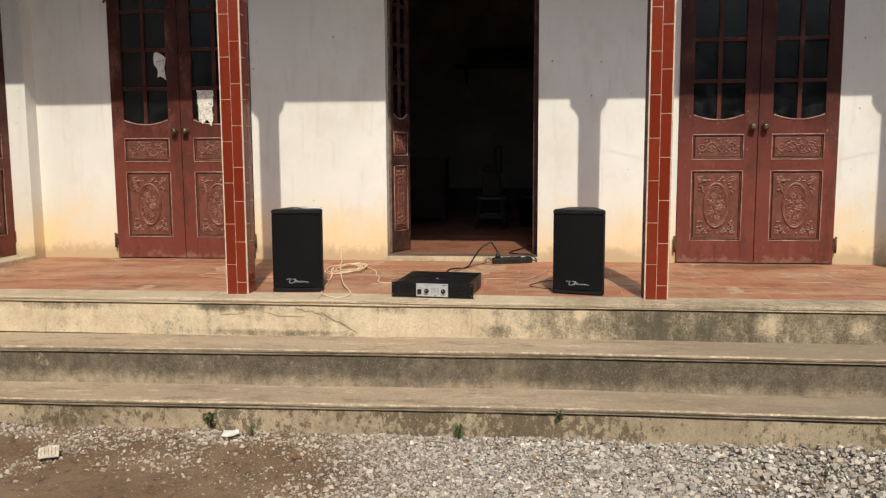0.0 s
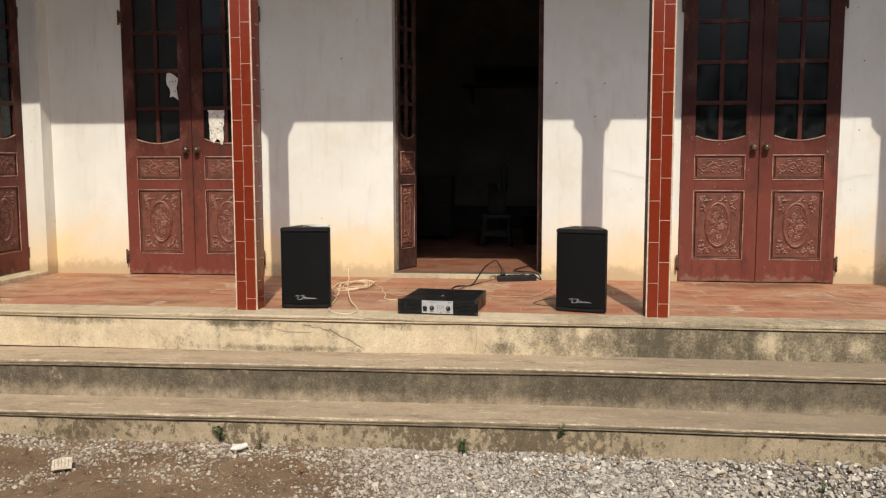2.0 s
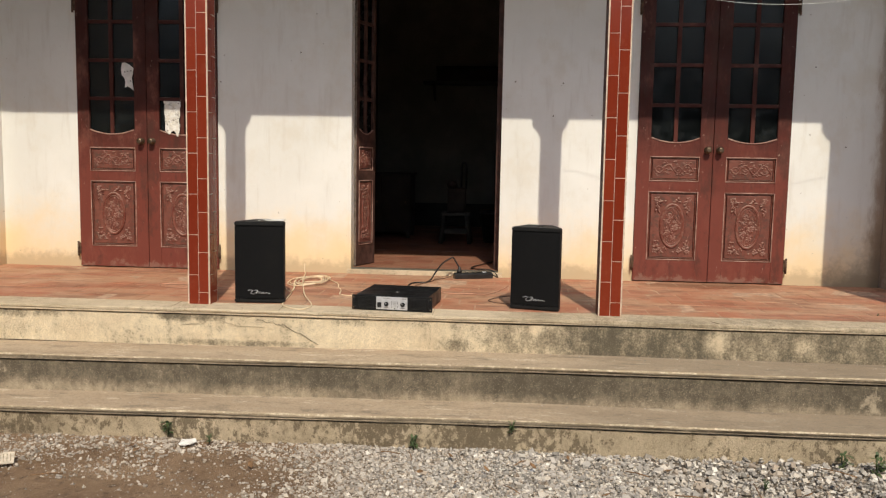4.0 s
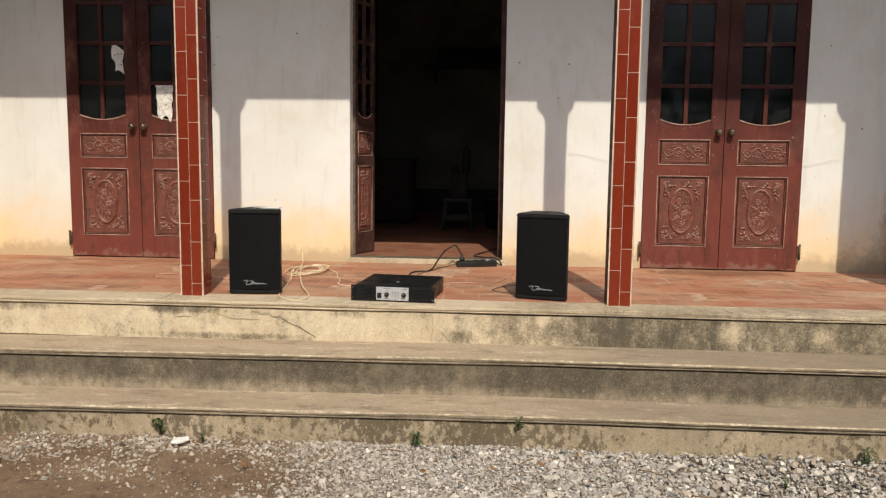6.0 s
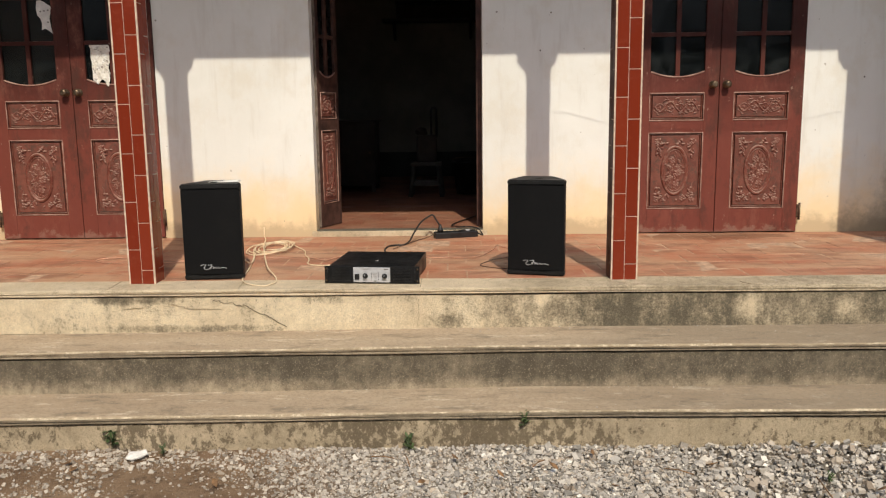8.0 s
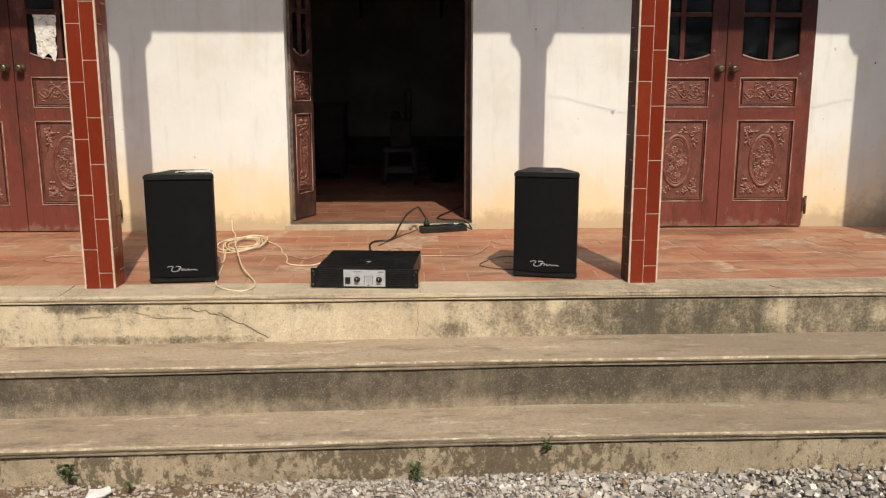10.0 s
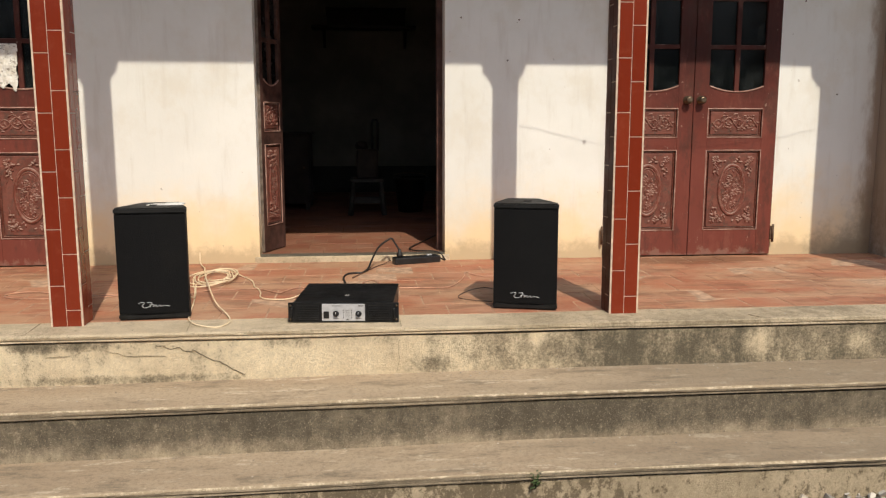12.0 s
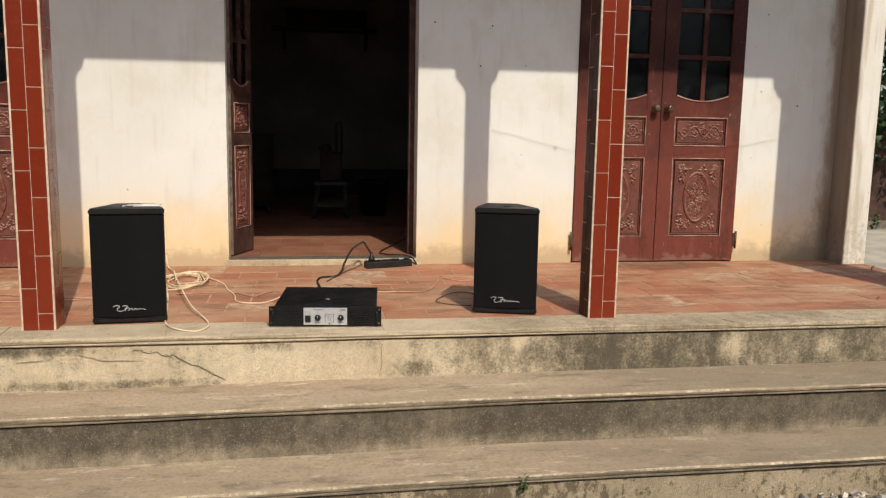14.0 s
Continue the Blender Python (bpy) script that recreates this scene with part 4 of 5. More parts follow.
def hang_leaf(door, m, at, mirror=False, knob=True, hinges=(0.14, 2.04), pane=GLASS):
    """One leaf with its panels, glass and fittings under a door. mirror: hinge at the right-hand side."""
    w = m["w"]
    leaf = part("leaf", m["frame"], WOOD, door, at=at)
    part("glazing_bar", m["mullion"], WOOD, leaf)
    for z in BARS:
        part("glazing_bar", m["bar"], WOOD, leaf, at=pose(0, 0, z))
    part("glass_lip", m["lip"], WORN, leaf, "pale worn edge")
    for z in (1.04, 1.33, 1.62, 1.925):
        for x in (0.0, w / 2 - m["s"] + 0.005):
            part("pane", m["pane"], GLASS, leaf, "dusty dark glass", at=pose(x, 0, z))
    for key, z in (("large", (Z_RAIL[1] + Z_RAIL[2]) / 2), ("small", (Z_RAIL[3] + Z_RAIL[4]) / 2)):
        spot = pose(w / 2, 0, z)
        part("panel", m[key], WOOD, leaf, at=spot)
        part("moulding", m[key + "_moulding"], WOOD, leaf, at=spot)
        part("moulding_edge", m[key + "_edge"], WORN, leaf, "pale worn edge", at=spot)
        part("raised_field", m[key + "_field"], FIELD, leaf, at=spot)
        part("carving", m[key + "_carving"], CARVED, leaf, "carved floral relief", at=spot @ pose(0, 0.004, 0))
    if knob:
        part("knob", m["knob"], CHROME, leaf, "tarnished round door knob", at=pose(0.042 if mirror else w - 0.042, 0.0, 0.994))
    for z in hinges:
        spot = pose(w, 0, z, 0, 0, 0) @ Matrix.Diagonal((-1, 1, 1, 1)) if mirror else pose(0, 0, z)
        part("hinge", m["hinge"], RUST, leaf, "rusty iron hinge", at=spot)
    return leaf


def closed_door(name, x0, x1, label):
    door = thing(name, label, "door", pose(x0, DOOR, FLOOR + 0.008), kind="structure")
    w = (x1 - x0 - 0.010) / 2
    m = leaf_meshes(w)
    hang_leaf(door, m, pose(0.003, 0, 0))
    hang_leaf(door, m, pose(w + 0.007, 0, 0), mirror=True)
    bm = bmesh.new()
    top = OPEN_TOP - FLOOR - 0.010
    box(bm, 0.0, 0.02, LEAF_H + 0.006, x1 - x0, 0.08, LEAF_H + 0.05)
    box(bm, 0.0, 0.05, LEAF_H + 0.05, x1 - x0, 0.07, top)
    part("transom", bm, WOOD, door, "dark red transom panel")
    return door

closed_door("door_1", *OPENINGS[2], "closed oxide-red double door with carved panels and small panes")
closed_door("door_2", *OPENINGS[0], "closed oxide-red double door with carved panels, torn paper on its glass")

# side door in the west wall
side_door = thing("door_3", "closed oxide-red carved door in the side wall", "door", pose(W0 + 0.045, 5.125, FLOOR + 0.040, 0, 0, 90), kind="structure")
side = leaf_meshes(0.56)
hang_leaf(side_door, side, pose(0.0, 0, 0))
hang_leaf(side_door, side, pose(0.562, 0, 0), mirror=True)
part("transom", solid(0, 0.005, LEAF_H + 0.004, 1.122, 0.04, OPEN_TOP - FLOOR - 0.045), WOOD, side_door, "dark red transom panel")

# middle door: four narrow leaves folded back inside the opening
fold = thing("door_4", "open folding door with narrow carved red leaves", "door", pose(0, 0, ROOM_FLOOR + 0.006), kind="structure")
narrow = leaf_meshes(0.285, None, 0.040, 0.014)
front_leaf = hang_leaf(fold, leaf_meshes(0.285, WORN_SHADED, 0.040, 0.014), pose(OPENINGS[1][0] + 0.020, WALL + 0.112, 0, 0, 0, 68), knob=False, hinges=())
part("leaf_edge", solid(-0.003, 0.001, 0.002, 0.004, 0.037, LEAF_H - 0.002, bevel=0.001), GREY_EDGE, front_leaf, "bare grey edge of the leaf")
hang_leaf(fold, narrow, pose(OPENINGS[1][0] - 0.050, WALL + THICK + 0.050, 0, 0, 0, 86), knob=False, hinges=())
hang_leaf(fold, narrow, pose(OPENINGS[1][1] + 0.006, WALL + THICK + 0.030, 0, 0, 0, 4), mirror=True, knob=False)
hang_leaf(fold, narrow, pose(OPENINGS[1][1] + 0.010, WALL + THICK + 0.100, 0, 0, 0, 7), mirror=True, knob=False, hinges=())

part("jamb", solid(OPENINGS[1][1] - 0.038, WALL + 0.150, -0.004, OPENINGS[1][1] - 0.001, WALL + 0.212, OPEN_TOP - ROOM_FLOOR - 0.010, bevel=0.003), WORN_SHADED, fold, "jamb post in dark brown, shaded wood")


# torn papers left on the glass of the second door
def torn_sheet(name, label, x0, z0, x1, z1, y, seed, ragged, relief):
    """A crumpled sheet with torn sides; ragged: how far up the bottom is torn away."""
    rng = random.Random(seed)
    bm = bmesh.new()
    nx, nz = 30, 52
    grid = {}
    for r in range(nz + 1):
        for c in range(nx + 1):
            u, v = c / nx, r / nz
            wave = 0.5 + 0.5 * noise.noise((u * 5 + seed, v * 7, seed * 1.7)) + 0.25 * noise.noise((u * 13, v * 15 + seed, 2.0))
            grid[r, c] = bm.verts.new((x0 + (x1 - x0) * u + 0.003 * noise.noise((u * 9, v * 9, seed)), y - 0.0012 - relief * wave, z0 + (z1 - z0) * v))
    for r in range(nz):
        for c in range(nx):
            u, v = (c + 0.5) / nx, (r + 0.5) / nz
            side = 0.10 + ragged * (0.5 - 0.4 * v) * (0.6 + 0.6 * noise.noise((v * 6, seed, 4.0)))
            foot = ragged * (0.30 + 0.5 * noise.noise((u * 4.5, seed, 8.0)))
            if v < foot or u < side * 0.6 or u > 1 - side * (0.4 + 0.5 * noise.noise((v * 5, seed, 6.0))):
                continue
            bm.faces.new((grid[r, c], grid[r, c + 1], grid[r + 1, c + 1], grid[r + 1, c]))
    bmesh.ops.delete(bm, geom=[v for v in bm.verts if not v.link_faces], context="VERTS")
    bmesh.ops.solidify(bm, geom=bm.faces[:], thickness=0.0006)
    bmesh.ops.recalc_face_normals(bm, faces=bm.faces)
    t = thing(name, label, "paper")
    part("sheet", bm, NEWSPRINT, t)
    return t

ghost = [(0.10, 0.98), (0.35, 1.0), (0.62, 0.93), (0.98, 0.80), (0.93, 0.60), (0.84, 0.45), (0.90, 0.22), (0.98, 0.0), (0.70, 0.10), (0.50, 0.15), (0.28, 0.10), (0.34, 0.30), (0.26, 0.45), (0.06, 0.55), (0.02, 0.78)]
scrap = thing("torn_paper", "small torn white paper stuck on a dark door pane", "paper")
bm = prism(bmesh.new(), [(-2.802 + 0.104 * u, 1.995 + 0.217 * v) for u, v in ghost], DOOR + 0.0165, DOOR + 0.0178)
part("sheet", bm, PAPER, scrap)
for u, v in ((0.30, 0.66), (0.52, 0.68), (0.78, 0.70), (0.74, 0.34)):
    part("hole", solid(-2.802 + 0.104 * u - 0.006, DOOR + 0.0156, 1.995 + 0.217 * v - 0.005, -2.802 + 0.104 * u + 0.006, DOOR + 0.0163, 1.995 + 0.217 * v + 0.005), PRINT, scrap, "dark torn spot")
torn_sheet("torn_paper", "crumpled torn newspaper stuck over a door pane", -2.462, 1.625, -2.312, 1.914, DOOR + 0.000, 8, 0.55, 0.014)

# ---------------------------------------------------------------- loudspeakers
def loudspeaker(front_left, front_right, back_w, back_shift, depth, label, group):
    """A wedge-shaped black cabinet: grille, top and bottom trims, handle recess and a silver script mark."""
    a, b = Vector((*front_left, 0)), Vector((*front_right, 0))
    turn = math.atan2(b.y - a.y, b.x - a.x)
    w, h = (b - a).length, 0.498
    sp = thing("loudspeaker", label, "loudspeaker", Matrix.Translation((*((a + b) / 2).xy, FLOOR)) @ Matrix.Rotation(turn, 4, "Z"), group)
    def plan(grow, front=0.0):
        return [(-w / 2 - grow, front - grow), (w / 2 + grow, front - grow), (w / 2 + grow, front + 0.05), (back_shift + back_w / 2 + grow, depth), (back_shift - back_w / 2 - grow, depth), (-w / 2 - grow, front + 0.05)]
    bm = bmesh.new()
    prism(bm, plan(-0.003, 0.010), 0.022, h - 0.022, "z")
    part("cabinet", bm, CABINET, sp)
    bm = bmesh.new()
    prism(bm, plan(0.0), h - 0.026, h, "z")
    bmesh.ops.bevel(bm, geom=bm.edges[:], offset=0.006, segments=2, affect="EDGES")
    part("top_trim", bm, CABINET, sp)
    bm = bmesh.new()
    prism(bm, plan(0.0), 0.004, 0.030, "z")
    bmesh.ops.bevel(bm, geom=bm.edges[:], offset=0.006, segments=2, affect="EDGES")
    part("bottom_trim", bm, CABINET, sp)
    bm = bmesh.new()
    n = 8
    outline = [(-w / 2 + 0.003, 0.010)] + [(-w / 2 + 0.003 + (w - 0.006) * k / n, 0.006 - 0.008 * math.sin(math.pi * k / n)) for k in range(n + 1)] + [(w / 2 - 0.003, 0.010)]
    prism(bm, outline, 0.032, h - 0.028, "z")
    part("grille", bm, GRILLE, sp, "black perforated grille")
    for x in (-w / 2 + 0.04, w / 2 - 0.04):
        for y in (0.04, depth - 0.04):
            part("foot", lathe(bmesh.new(), [(0.014, 0.0), (0.016, 0.006)], 10), BLACK_PLASTIC, sp, at=pose(x * (0.6 if y > 0.1 else 1), y, 0))
    bm = bmesh.new()
    lathe(bm, [(0.020, 0.0), (0.020, 0.003), (0.013, 0.004), (0.012, 0.0025)], 14)
    part("socket", bm, BLACK_PLASTIC, sp, at=pose(0.0, depth * 0.45, h))
    swash = bmesh.new()
    y = -0.0045
    for pts in ([(-0.066, y, 0.078), (-0.052, y, 0.083), (-0.040, y, 0.079), (-0.050, y, 0.066), (-0.040, y, 0.058), (-0.022, y, 0.062), (-0.008, y, 0.080), (-0.030, y, 0.081)],
                [(-0.008, y, 0.080), (-0.018, y, 0.058)], [(-0.020, y, 0.070), (0.000, y, 0.071), (-0.004, y, 0.061), (0.010, y, 0.070), (0.012, y, 0.061), (0.026, y, 0.069), (0.028, y, 0.062), (0.044, y, 0.066), (0.068, y, 0.062)]):
        tube(swash, curve_points(pts, 5), 0.0014, 5, 0.5)
    part("emblem", swash, SILVER, sp, "silver swash mark")
    return sp

loudspeaker((-1.413, 4.893), (-1.111, 4.918), 0.17, 0.01, 0.27, "black wedge-shaped loudspeaker with a paper lying on top", "pair of loudspeakers")
loudspeaker((0.259, 4.978), (0.549, 4.902), 0.16, -0.03, 0.27, "black wedge-shaped loudspeaker standing on the tiles", "pair of loudspeakers")

bm = bmesh.new()
prism(bm, [(-0.09, -0.045), (0.085, -0.05), (0.09, 0.035), (-0.06, 0.045)], 0.0, 0.003, "z")
sheet = thing("folded_paper", "small white folded sheet lying on the loudspeaker", "paper", pose(-1.222, 5.055, FLOOR + 0.4985, 0, 0, 6) @ Matrix.Diagonal((0.9, 0.75, 1.0, 1)))
part("sheet", bm, PAPER, sheet)
part("flap", prism(bmesh.new(), [(-0.01, -0.04), (0.08, -0.045), (0.085, 0.02), (0.0, 0.03)], 0.003, 0.007, "z"), PAPER, sheet)

# ---------------------------------------------------------------- power amplifier
def amplifier():
    a, b = Vector((-0.670, 4.800, 0)), Vector((-0.190, 4.751, 0))
    turn = math.atan2(b.y - a.y, b.x - a.x)
    amp = thing("power_amplifier", "black two-unit rack power amplifier with a silver control panel", "amplifier", Matrix.Translation((*((a + b) / 2).xy, FLOOR)) @ Matrix.Rotation(turn, 4, "Z"))
    W = 0.482
    part("chassis", solid(-0.217, 0.006, 0.010, 0.217, 0.42, 0.090, bevel=0.003), BLACK_METAL, amp)
    part("lid", solid(-0.2175, 0.010, 0.0905, 0.2175, 0.418, 0.0925, bevel=0.0008), BLACK_METAL, amp, "black steel lid")
    bm = bmesh.new()
    box(bm, -W / 2, -0.004, 0.004, W / 2, 0.0055, 0.090, 0.0015)
    part("front_plate", bm, BLACK_METAL, amp)
    for sx in (-1, 1):
        for k in range(9):
            part("vent_slat", solid(sx * 0.155 - 0.048, -0.0075, 0.014 + k * 0.0078, sx * 0.155 + 0.048, -0.0035, 0.0175 + k * 0.0078), BLACK_PLASTIC, amp)
        for z in (0.016, 0.077):
            part("rack_screw", lathe(bmesh.new(), [(0.0055, 0.0), (0.005, 0.003), (0.002, 0.004)], 10, Matrix.Rotation(math.pi / 2, 4, "X")), CHROME, amp, at=pose(sx * 0.231, -0.004, z))
        bm = bmesh.new()
        tube(bm, curve_points([(sx * 0.222, -0.003, 0.022), (sx * 0.222, -0.022, 0.026), (sx * 0.222, -0.024, 0.047), (sx * 0.222, -0.022, 0.068), (sx * 0.222, -0.003, 0.072)], 4), 0.0035, 8)
        part("handle", bm, BLACK_METAL, amp)
        for y in (0.05, 0.37):
            part("foot", lathe(bmesh.new(), [(0.012, 0.0), (0.014, 0.010)], 10), BLACK_PLASTIC, amp, at=pose(sx * 0.19, y, 0))
    panel = part("control_panel", solid(-0.093, -0.008, 0.010, 0.094, -0.0035, 0.085, bevel=0.001), SILVER, amp, "brushed silver control panel")
    part("power_switch", solid(-0.086, -0.013, 0.022, -0.062, -0.0075, 0.052, bevel=0.0015), BLACK_PLASTIC, panel, "black rocker switch")
    for x in (-0.032, 0.066):
        part("knob", lathe(bmesh.new(), [(0.0135, 0.0), (0.0135, 0.003), (0.011, 0.004), (0.010, 0.014), (0.008, 0.0155)], 20, Matrix.Rotation(math.pi / 2, 4, "X")), BLACK_PLASTIC, panel, "black gain knob", at=pose(x, -0.008, 0.042))
        part("knob_pointer", solid(x - 0.001, -0.0242, 0.043, x + 0.001, -0.0228, 0.052), SILVER, panel)
        part("scale_mark", solid(x - 0.012, -0.0088, 0.020, x + 0.012, -0.0078, 0.0225), PRINT, panel)
    for x in (0.000, 0.036):
        for k in range(5):
            part("indicator", lathe(bmesh.new(), [(0.0022, 0.0), (0.0018, 0.002)], 8, Matrix.Rotation(math.pi / 2, 4, "X")), LED, panel, at=pose(x, -0.008, 0.024 + k * 0.0082))
    for k in range(4):
        part("scale_mark", solid(0.009, -0.0088, 0.0315 + k * 0.0082, 0.027, -0.0078, 0.0330 + k * 0.0082), PRINT, panel)
    part("scale_mark", solid(-0.050, -0.0088, 0.0755, -0.012, -0.0078, 0.0785), PRINT, panel)
    part("scale_mark", solid(0.064, -0.0088, 0.0745, 0.086, -0.0078, 0.0790), PRINT, panel)
    part("brand_mark", solid(0.014, -0.0088, 0.0135, 0.022, -0.0078, 0.0185), LED, panel)
    part("lid_badge", lathe(bmesh.new(), [(0.012, 0), (0.010, 0.0012)], 14), PRINT, amp, "small grey badge", at=pose(0.0, 0.14, 0.0925))
    return amp

amplifier()

# ---------------------------------------------------------------- power strip and cables
strip = thing("power_strip", "black multi-socket extension block lying by the door sill", "power strip", pose(-0.010, 6.285, FLOOR, 0, 0, 17))
part("body", solid(-0.150, -0.032, 0.0, 0.150, 0.032, 0.042, bevel=0.006), BLACK_PLASTIC, strip)
part("face", solid(-0.142, -0.026, 0.0425, 0.142, 0.026, 0.0445, bevel=0.001), BLACK_METAL, strip)
for k in range(4):
    bm = bmesh.new()
    lathe(bm, [(0.020, 0.0), (0.020, 0.002), (0.016, 0.002), (0.015, 0.0005)], 18)
    part("socket", bm, BLACK_PLASTIC, strip, at=pose(-0.055 + 0.052 * k, 0, 0.0445))
part("switch", solid(0.070, -0.010, 0.044, 0.100, 0.010, 0.051, bevel=0.002), SILVER, strip, "pale rocker switch")
plug = part("plug", lathe(bmesh.new(), [(0.020, 0.0), (0.019, 0.016), (0.011, 0.034), (0.007, 0.050)], 14), BLACK_PLASTIC, strip, "black mains plug", at=pose(-0.110, 0.0, 0.045))


def cable(name, points, r, material, label, steps=8, n=7):
    t = thing(name, label, "cable")
    part("sheath", tube(bmesh.new(), curve_points(points, steps), r, n), material, t)
    return t

F = FLOOR + 0.006
cable("power_cable", [(-0.44, 5.20, F + 0.035), (-0.445, 5.32, F), (-0.43, 5.50, F), (-0.439, 5.653, F), (-0.450, 5.80, F), (-0.432, 5.91, F), (-0.385, 5.945, F), (-0.344, 5.955, F), (-0.310, 6.02, F + 0.015), (-0.285, 6.10, F + 0.055), (-0.241, 6.20, F + 0.113), (-0.185, 6.245, F + 0.148), (-0.163, 6.255, F + 0.152), (-0.145, 6.256, F + 0.125), (-0.120, 6.255, F + 0.085)], 0.0058, BLACK_CABLE, "thick black mains cable looping to the extension block")
cable("extension_cable", [(0.132, 6.33, F + 0.02), (0.175, 6.35, F), (0.13, 6.40, F + 0.045), (0.0, 6.46, F + 0.045), (-0.03, 6.60, F + 0.042), (0.12, 7.0, F + 0.042), (0.35, 7.6, F + 0.042)], 0.0045, BLACK_CABLE, "thin black cable running over the sill into the room")
cable("extension_cable", [(-0.170, 6.300, F + 0.01), (-0.215, 6.235, F), (-0.26, 6.152, F), (-0.31, 6.03, F), (-0.36, 5.90, F), (-0.40, 5.80, F)], 0.0026, BROWN_CABLE, "thin brown cable beside the mains cable")

# coil of cream cable behind the loudspeaker
rng = random.Random(11)
pts = []
for k in range(105):
    a = k * 2 * math.pi / 15
    rr = 1 + 0.34 * math.sin(k * 0.37) + rng.uniform(-0.04, 0.04)
    pts.append((-1.165 + 0.02 * math.sin(k * 0.21) + 0.098 * rr * math.cos(a), 5.87 + 0.03 * math.cos(k * 0.17) + 0.200 * rr * math.sin(a), F + 0.001 + 0.0038 * (k // 15) * (0.7 + 0.3 * math.sin(k))))
pts += [(-1.09, 6.00, F + 0.012), (-1.052, 5.954, F + 0.004), (-1.00, 5.87, F), (-0.954, 5.78, F), (-0.93, 5.69, F), (-0.914, 5.601, F), (-0.88, 5.511, F), (-0.861, 5.419, F), (-0.853, 5.335, F), (-0.815, 5.276, F), (-0.727, 5.261, F), (-0.68, 5.31, F), (-0.62, 5.27, F + 0.03), (-0.56, 5.18, F + 0.045)]
cable("speaker_cable", pts, 0.0034, CREAM_CABLE, "cream twin cable coiled loosely on the tiles", 4, 6)
cable("speaker_cable", [(-1.24, 5.20, F + 0.10), (-1.165, 5.25, F + 0.02), (-1.203, 5.50, F), (-1.24, 5.66, F), (-1.26, 5.75, F + 0.015)], 0.0034, CREAM_CABLE, "cream cable end running to the loudspeaker")
cable("speaker_cable", [(-1.337, 6.372, F + 0.065), (-1.330, 6.34, F + 0.01), (-1.29, 6.20, F + 0.01), (-1.24, 5.989, F + 0.035), (-1.195, 5.75, F + 0.045), (-1.135, 5.49, F + 0.045), (-1.035, 5.12, F + 0.025), (-0.955, 4.94, F + 0.006), (-0.930, 4.86, F), (-0.927, 4.79, F), (-0.971, 4.735, F - 0.003), (-1.059, 4.779, F), (-1.111, 4.884, F), (-1.135, 5.05, F), (-1.152, 5.192, F), (-1.185, 5.42, F), (-1.220, 5.62, F + 0.01)], 0.0036, CREAM_CABLE, "cream cable looped over the veranda edge")
cable("speaker_cable", [(-1.16, 5.514, F), (-1.09, 5.52, F), (-1.028, 5.525, F), (-0.96, 5.53, F), (-0.891, 5.54, F), (-0.829, 5.485, F), (-0.768, 5.423, F), (-0.719, 5.509, F), (-0.665, 5.555, F), (-0.60, 5.45, F), (-0.55, 5.24, F + 0.03)], 0.0026, PINK_CABLE, "thin pinkish cable straggling over the tiles")
cable("speaker_cable", [(-1.20, 5.42, F), (-1.42, 5.45, F), (-1.70, 5.40, F), (-1.95, 5.39, F), (-2.10, 5.44, F), (-2.13, 5.52, F), (-2.04, 5.57, F), (-1.90, 5.53, F), (-1.60, 5.46, F), (-1.40, 5.47, F)], 0.0027, PINK_CABLE, "thin pinkish cable bent back behind the pillar")
cable("speaker_cable", [(-0.36, 5.22, F + 0.04), (-0.37, 5.45, F), (-0.34, 5.66, F), (-0.29, 5.72, F), (-0.24, 5.60, F), (-0.176, 5.494, F), (-0.032, 5.487, F), (0.085, 5.483, F), (0.14, 5.54, F), (0.176, 5.626, F), (0.222, 5.768, F), (0.250, 5.905, F), (0.296, 5.82, F), (0.344, 5.773, F), (0.43, 5.78, F)], 0.0028, PINK_CABLE, "thin pinkish cable running across to the other loudspeaker")
cable("speaker_cable", [(0.42, 5.20, F + 0.08), (0.39, 5.34, F), (0.345, 5.408, F), (0.286, 5.45, F), (0.203, 5.386, F), (0.127, 5.237, F), (0.185, 5.154, F), (0.281, 5.113, F)], 0.0026, BROWN_CABLE, "thin dark brown cable behind the loudspeaker")

# wire sagging under the veranda beam
wire = [(0.835, 5.33, ROOF), (0.838, 5.33, 3.1), (0.845, 5.33, 2.66)] + [(x, 5.33, 2.470 + 0.17 * (x - 1.87) ** 2) for x in (0.95, 1.1, 1.3, 1.5, 1.7, 1.9, 2.1, 2.3, 2.5, 2.7)] + [(2.85, 5.33, 2.66), (2.87, 5.33, 3.1), (2.875, 5.33, ROOF)]
drying_wire = cable("drying_wire", wire, 0.0013, simple("white_wire", (0.75, 0.74, 0.70), 0.5), "thin white wire sagging below the veranda ceiling", 6, 6)
part("knot", lathe(bmesh.new(), [(0.004, -0.012), (0.009, -0.004), (0.009, 0.006), (0.004, 0.012)], 8), PAPER, drying_wire, at=pose(1.265, 5.33, 2.525))

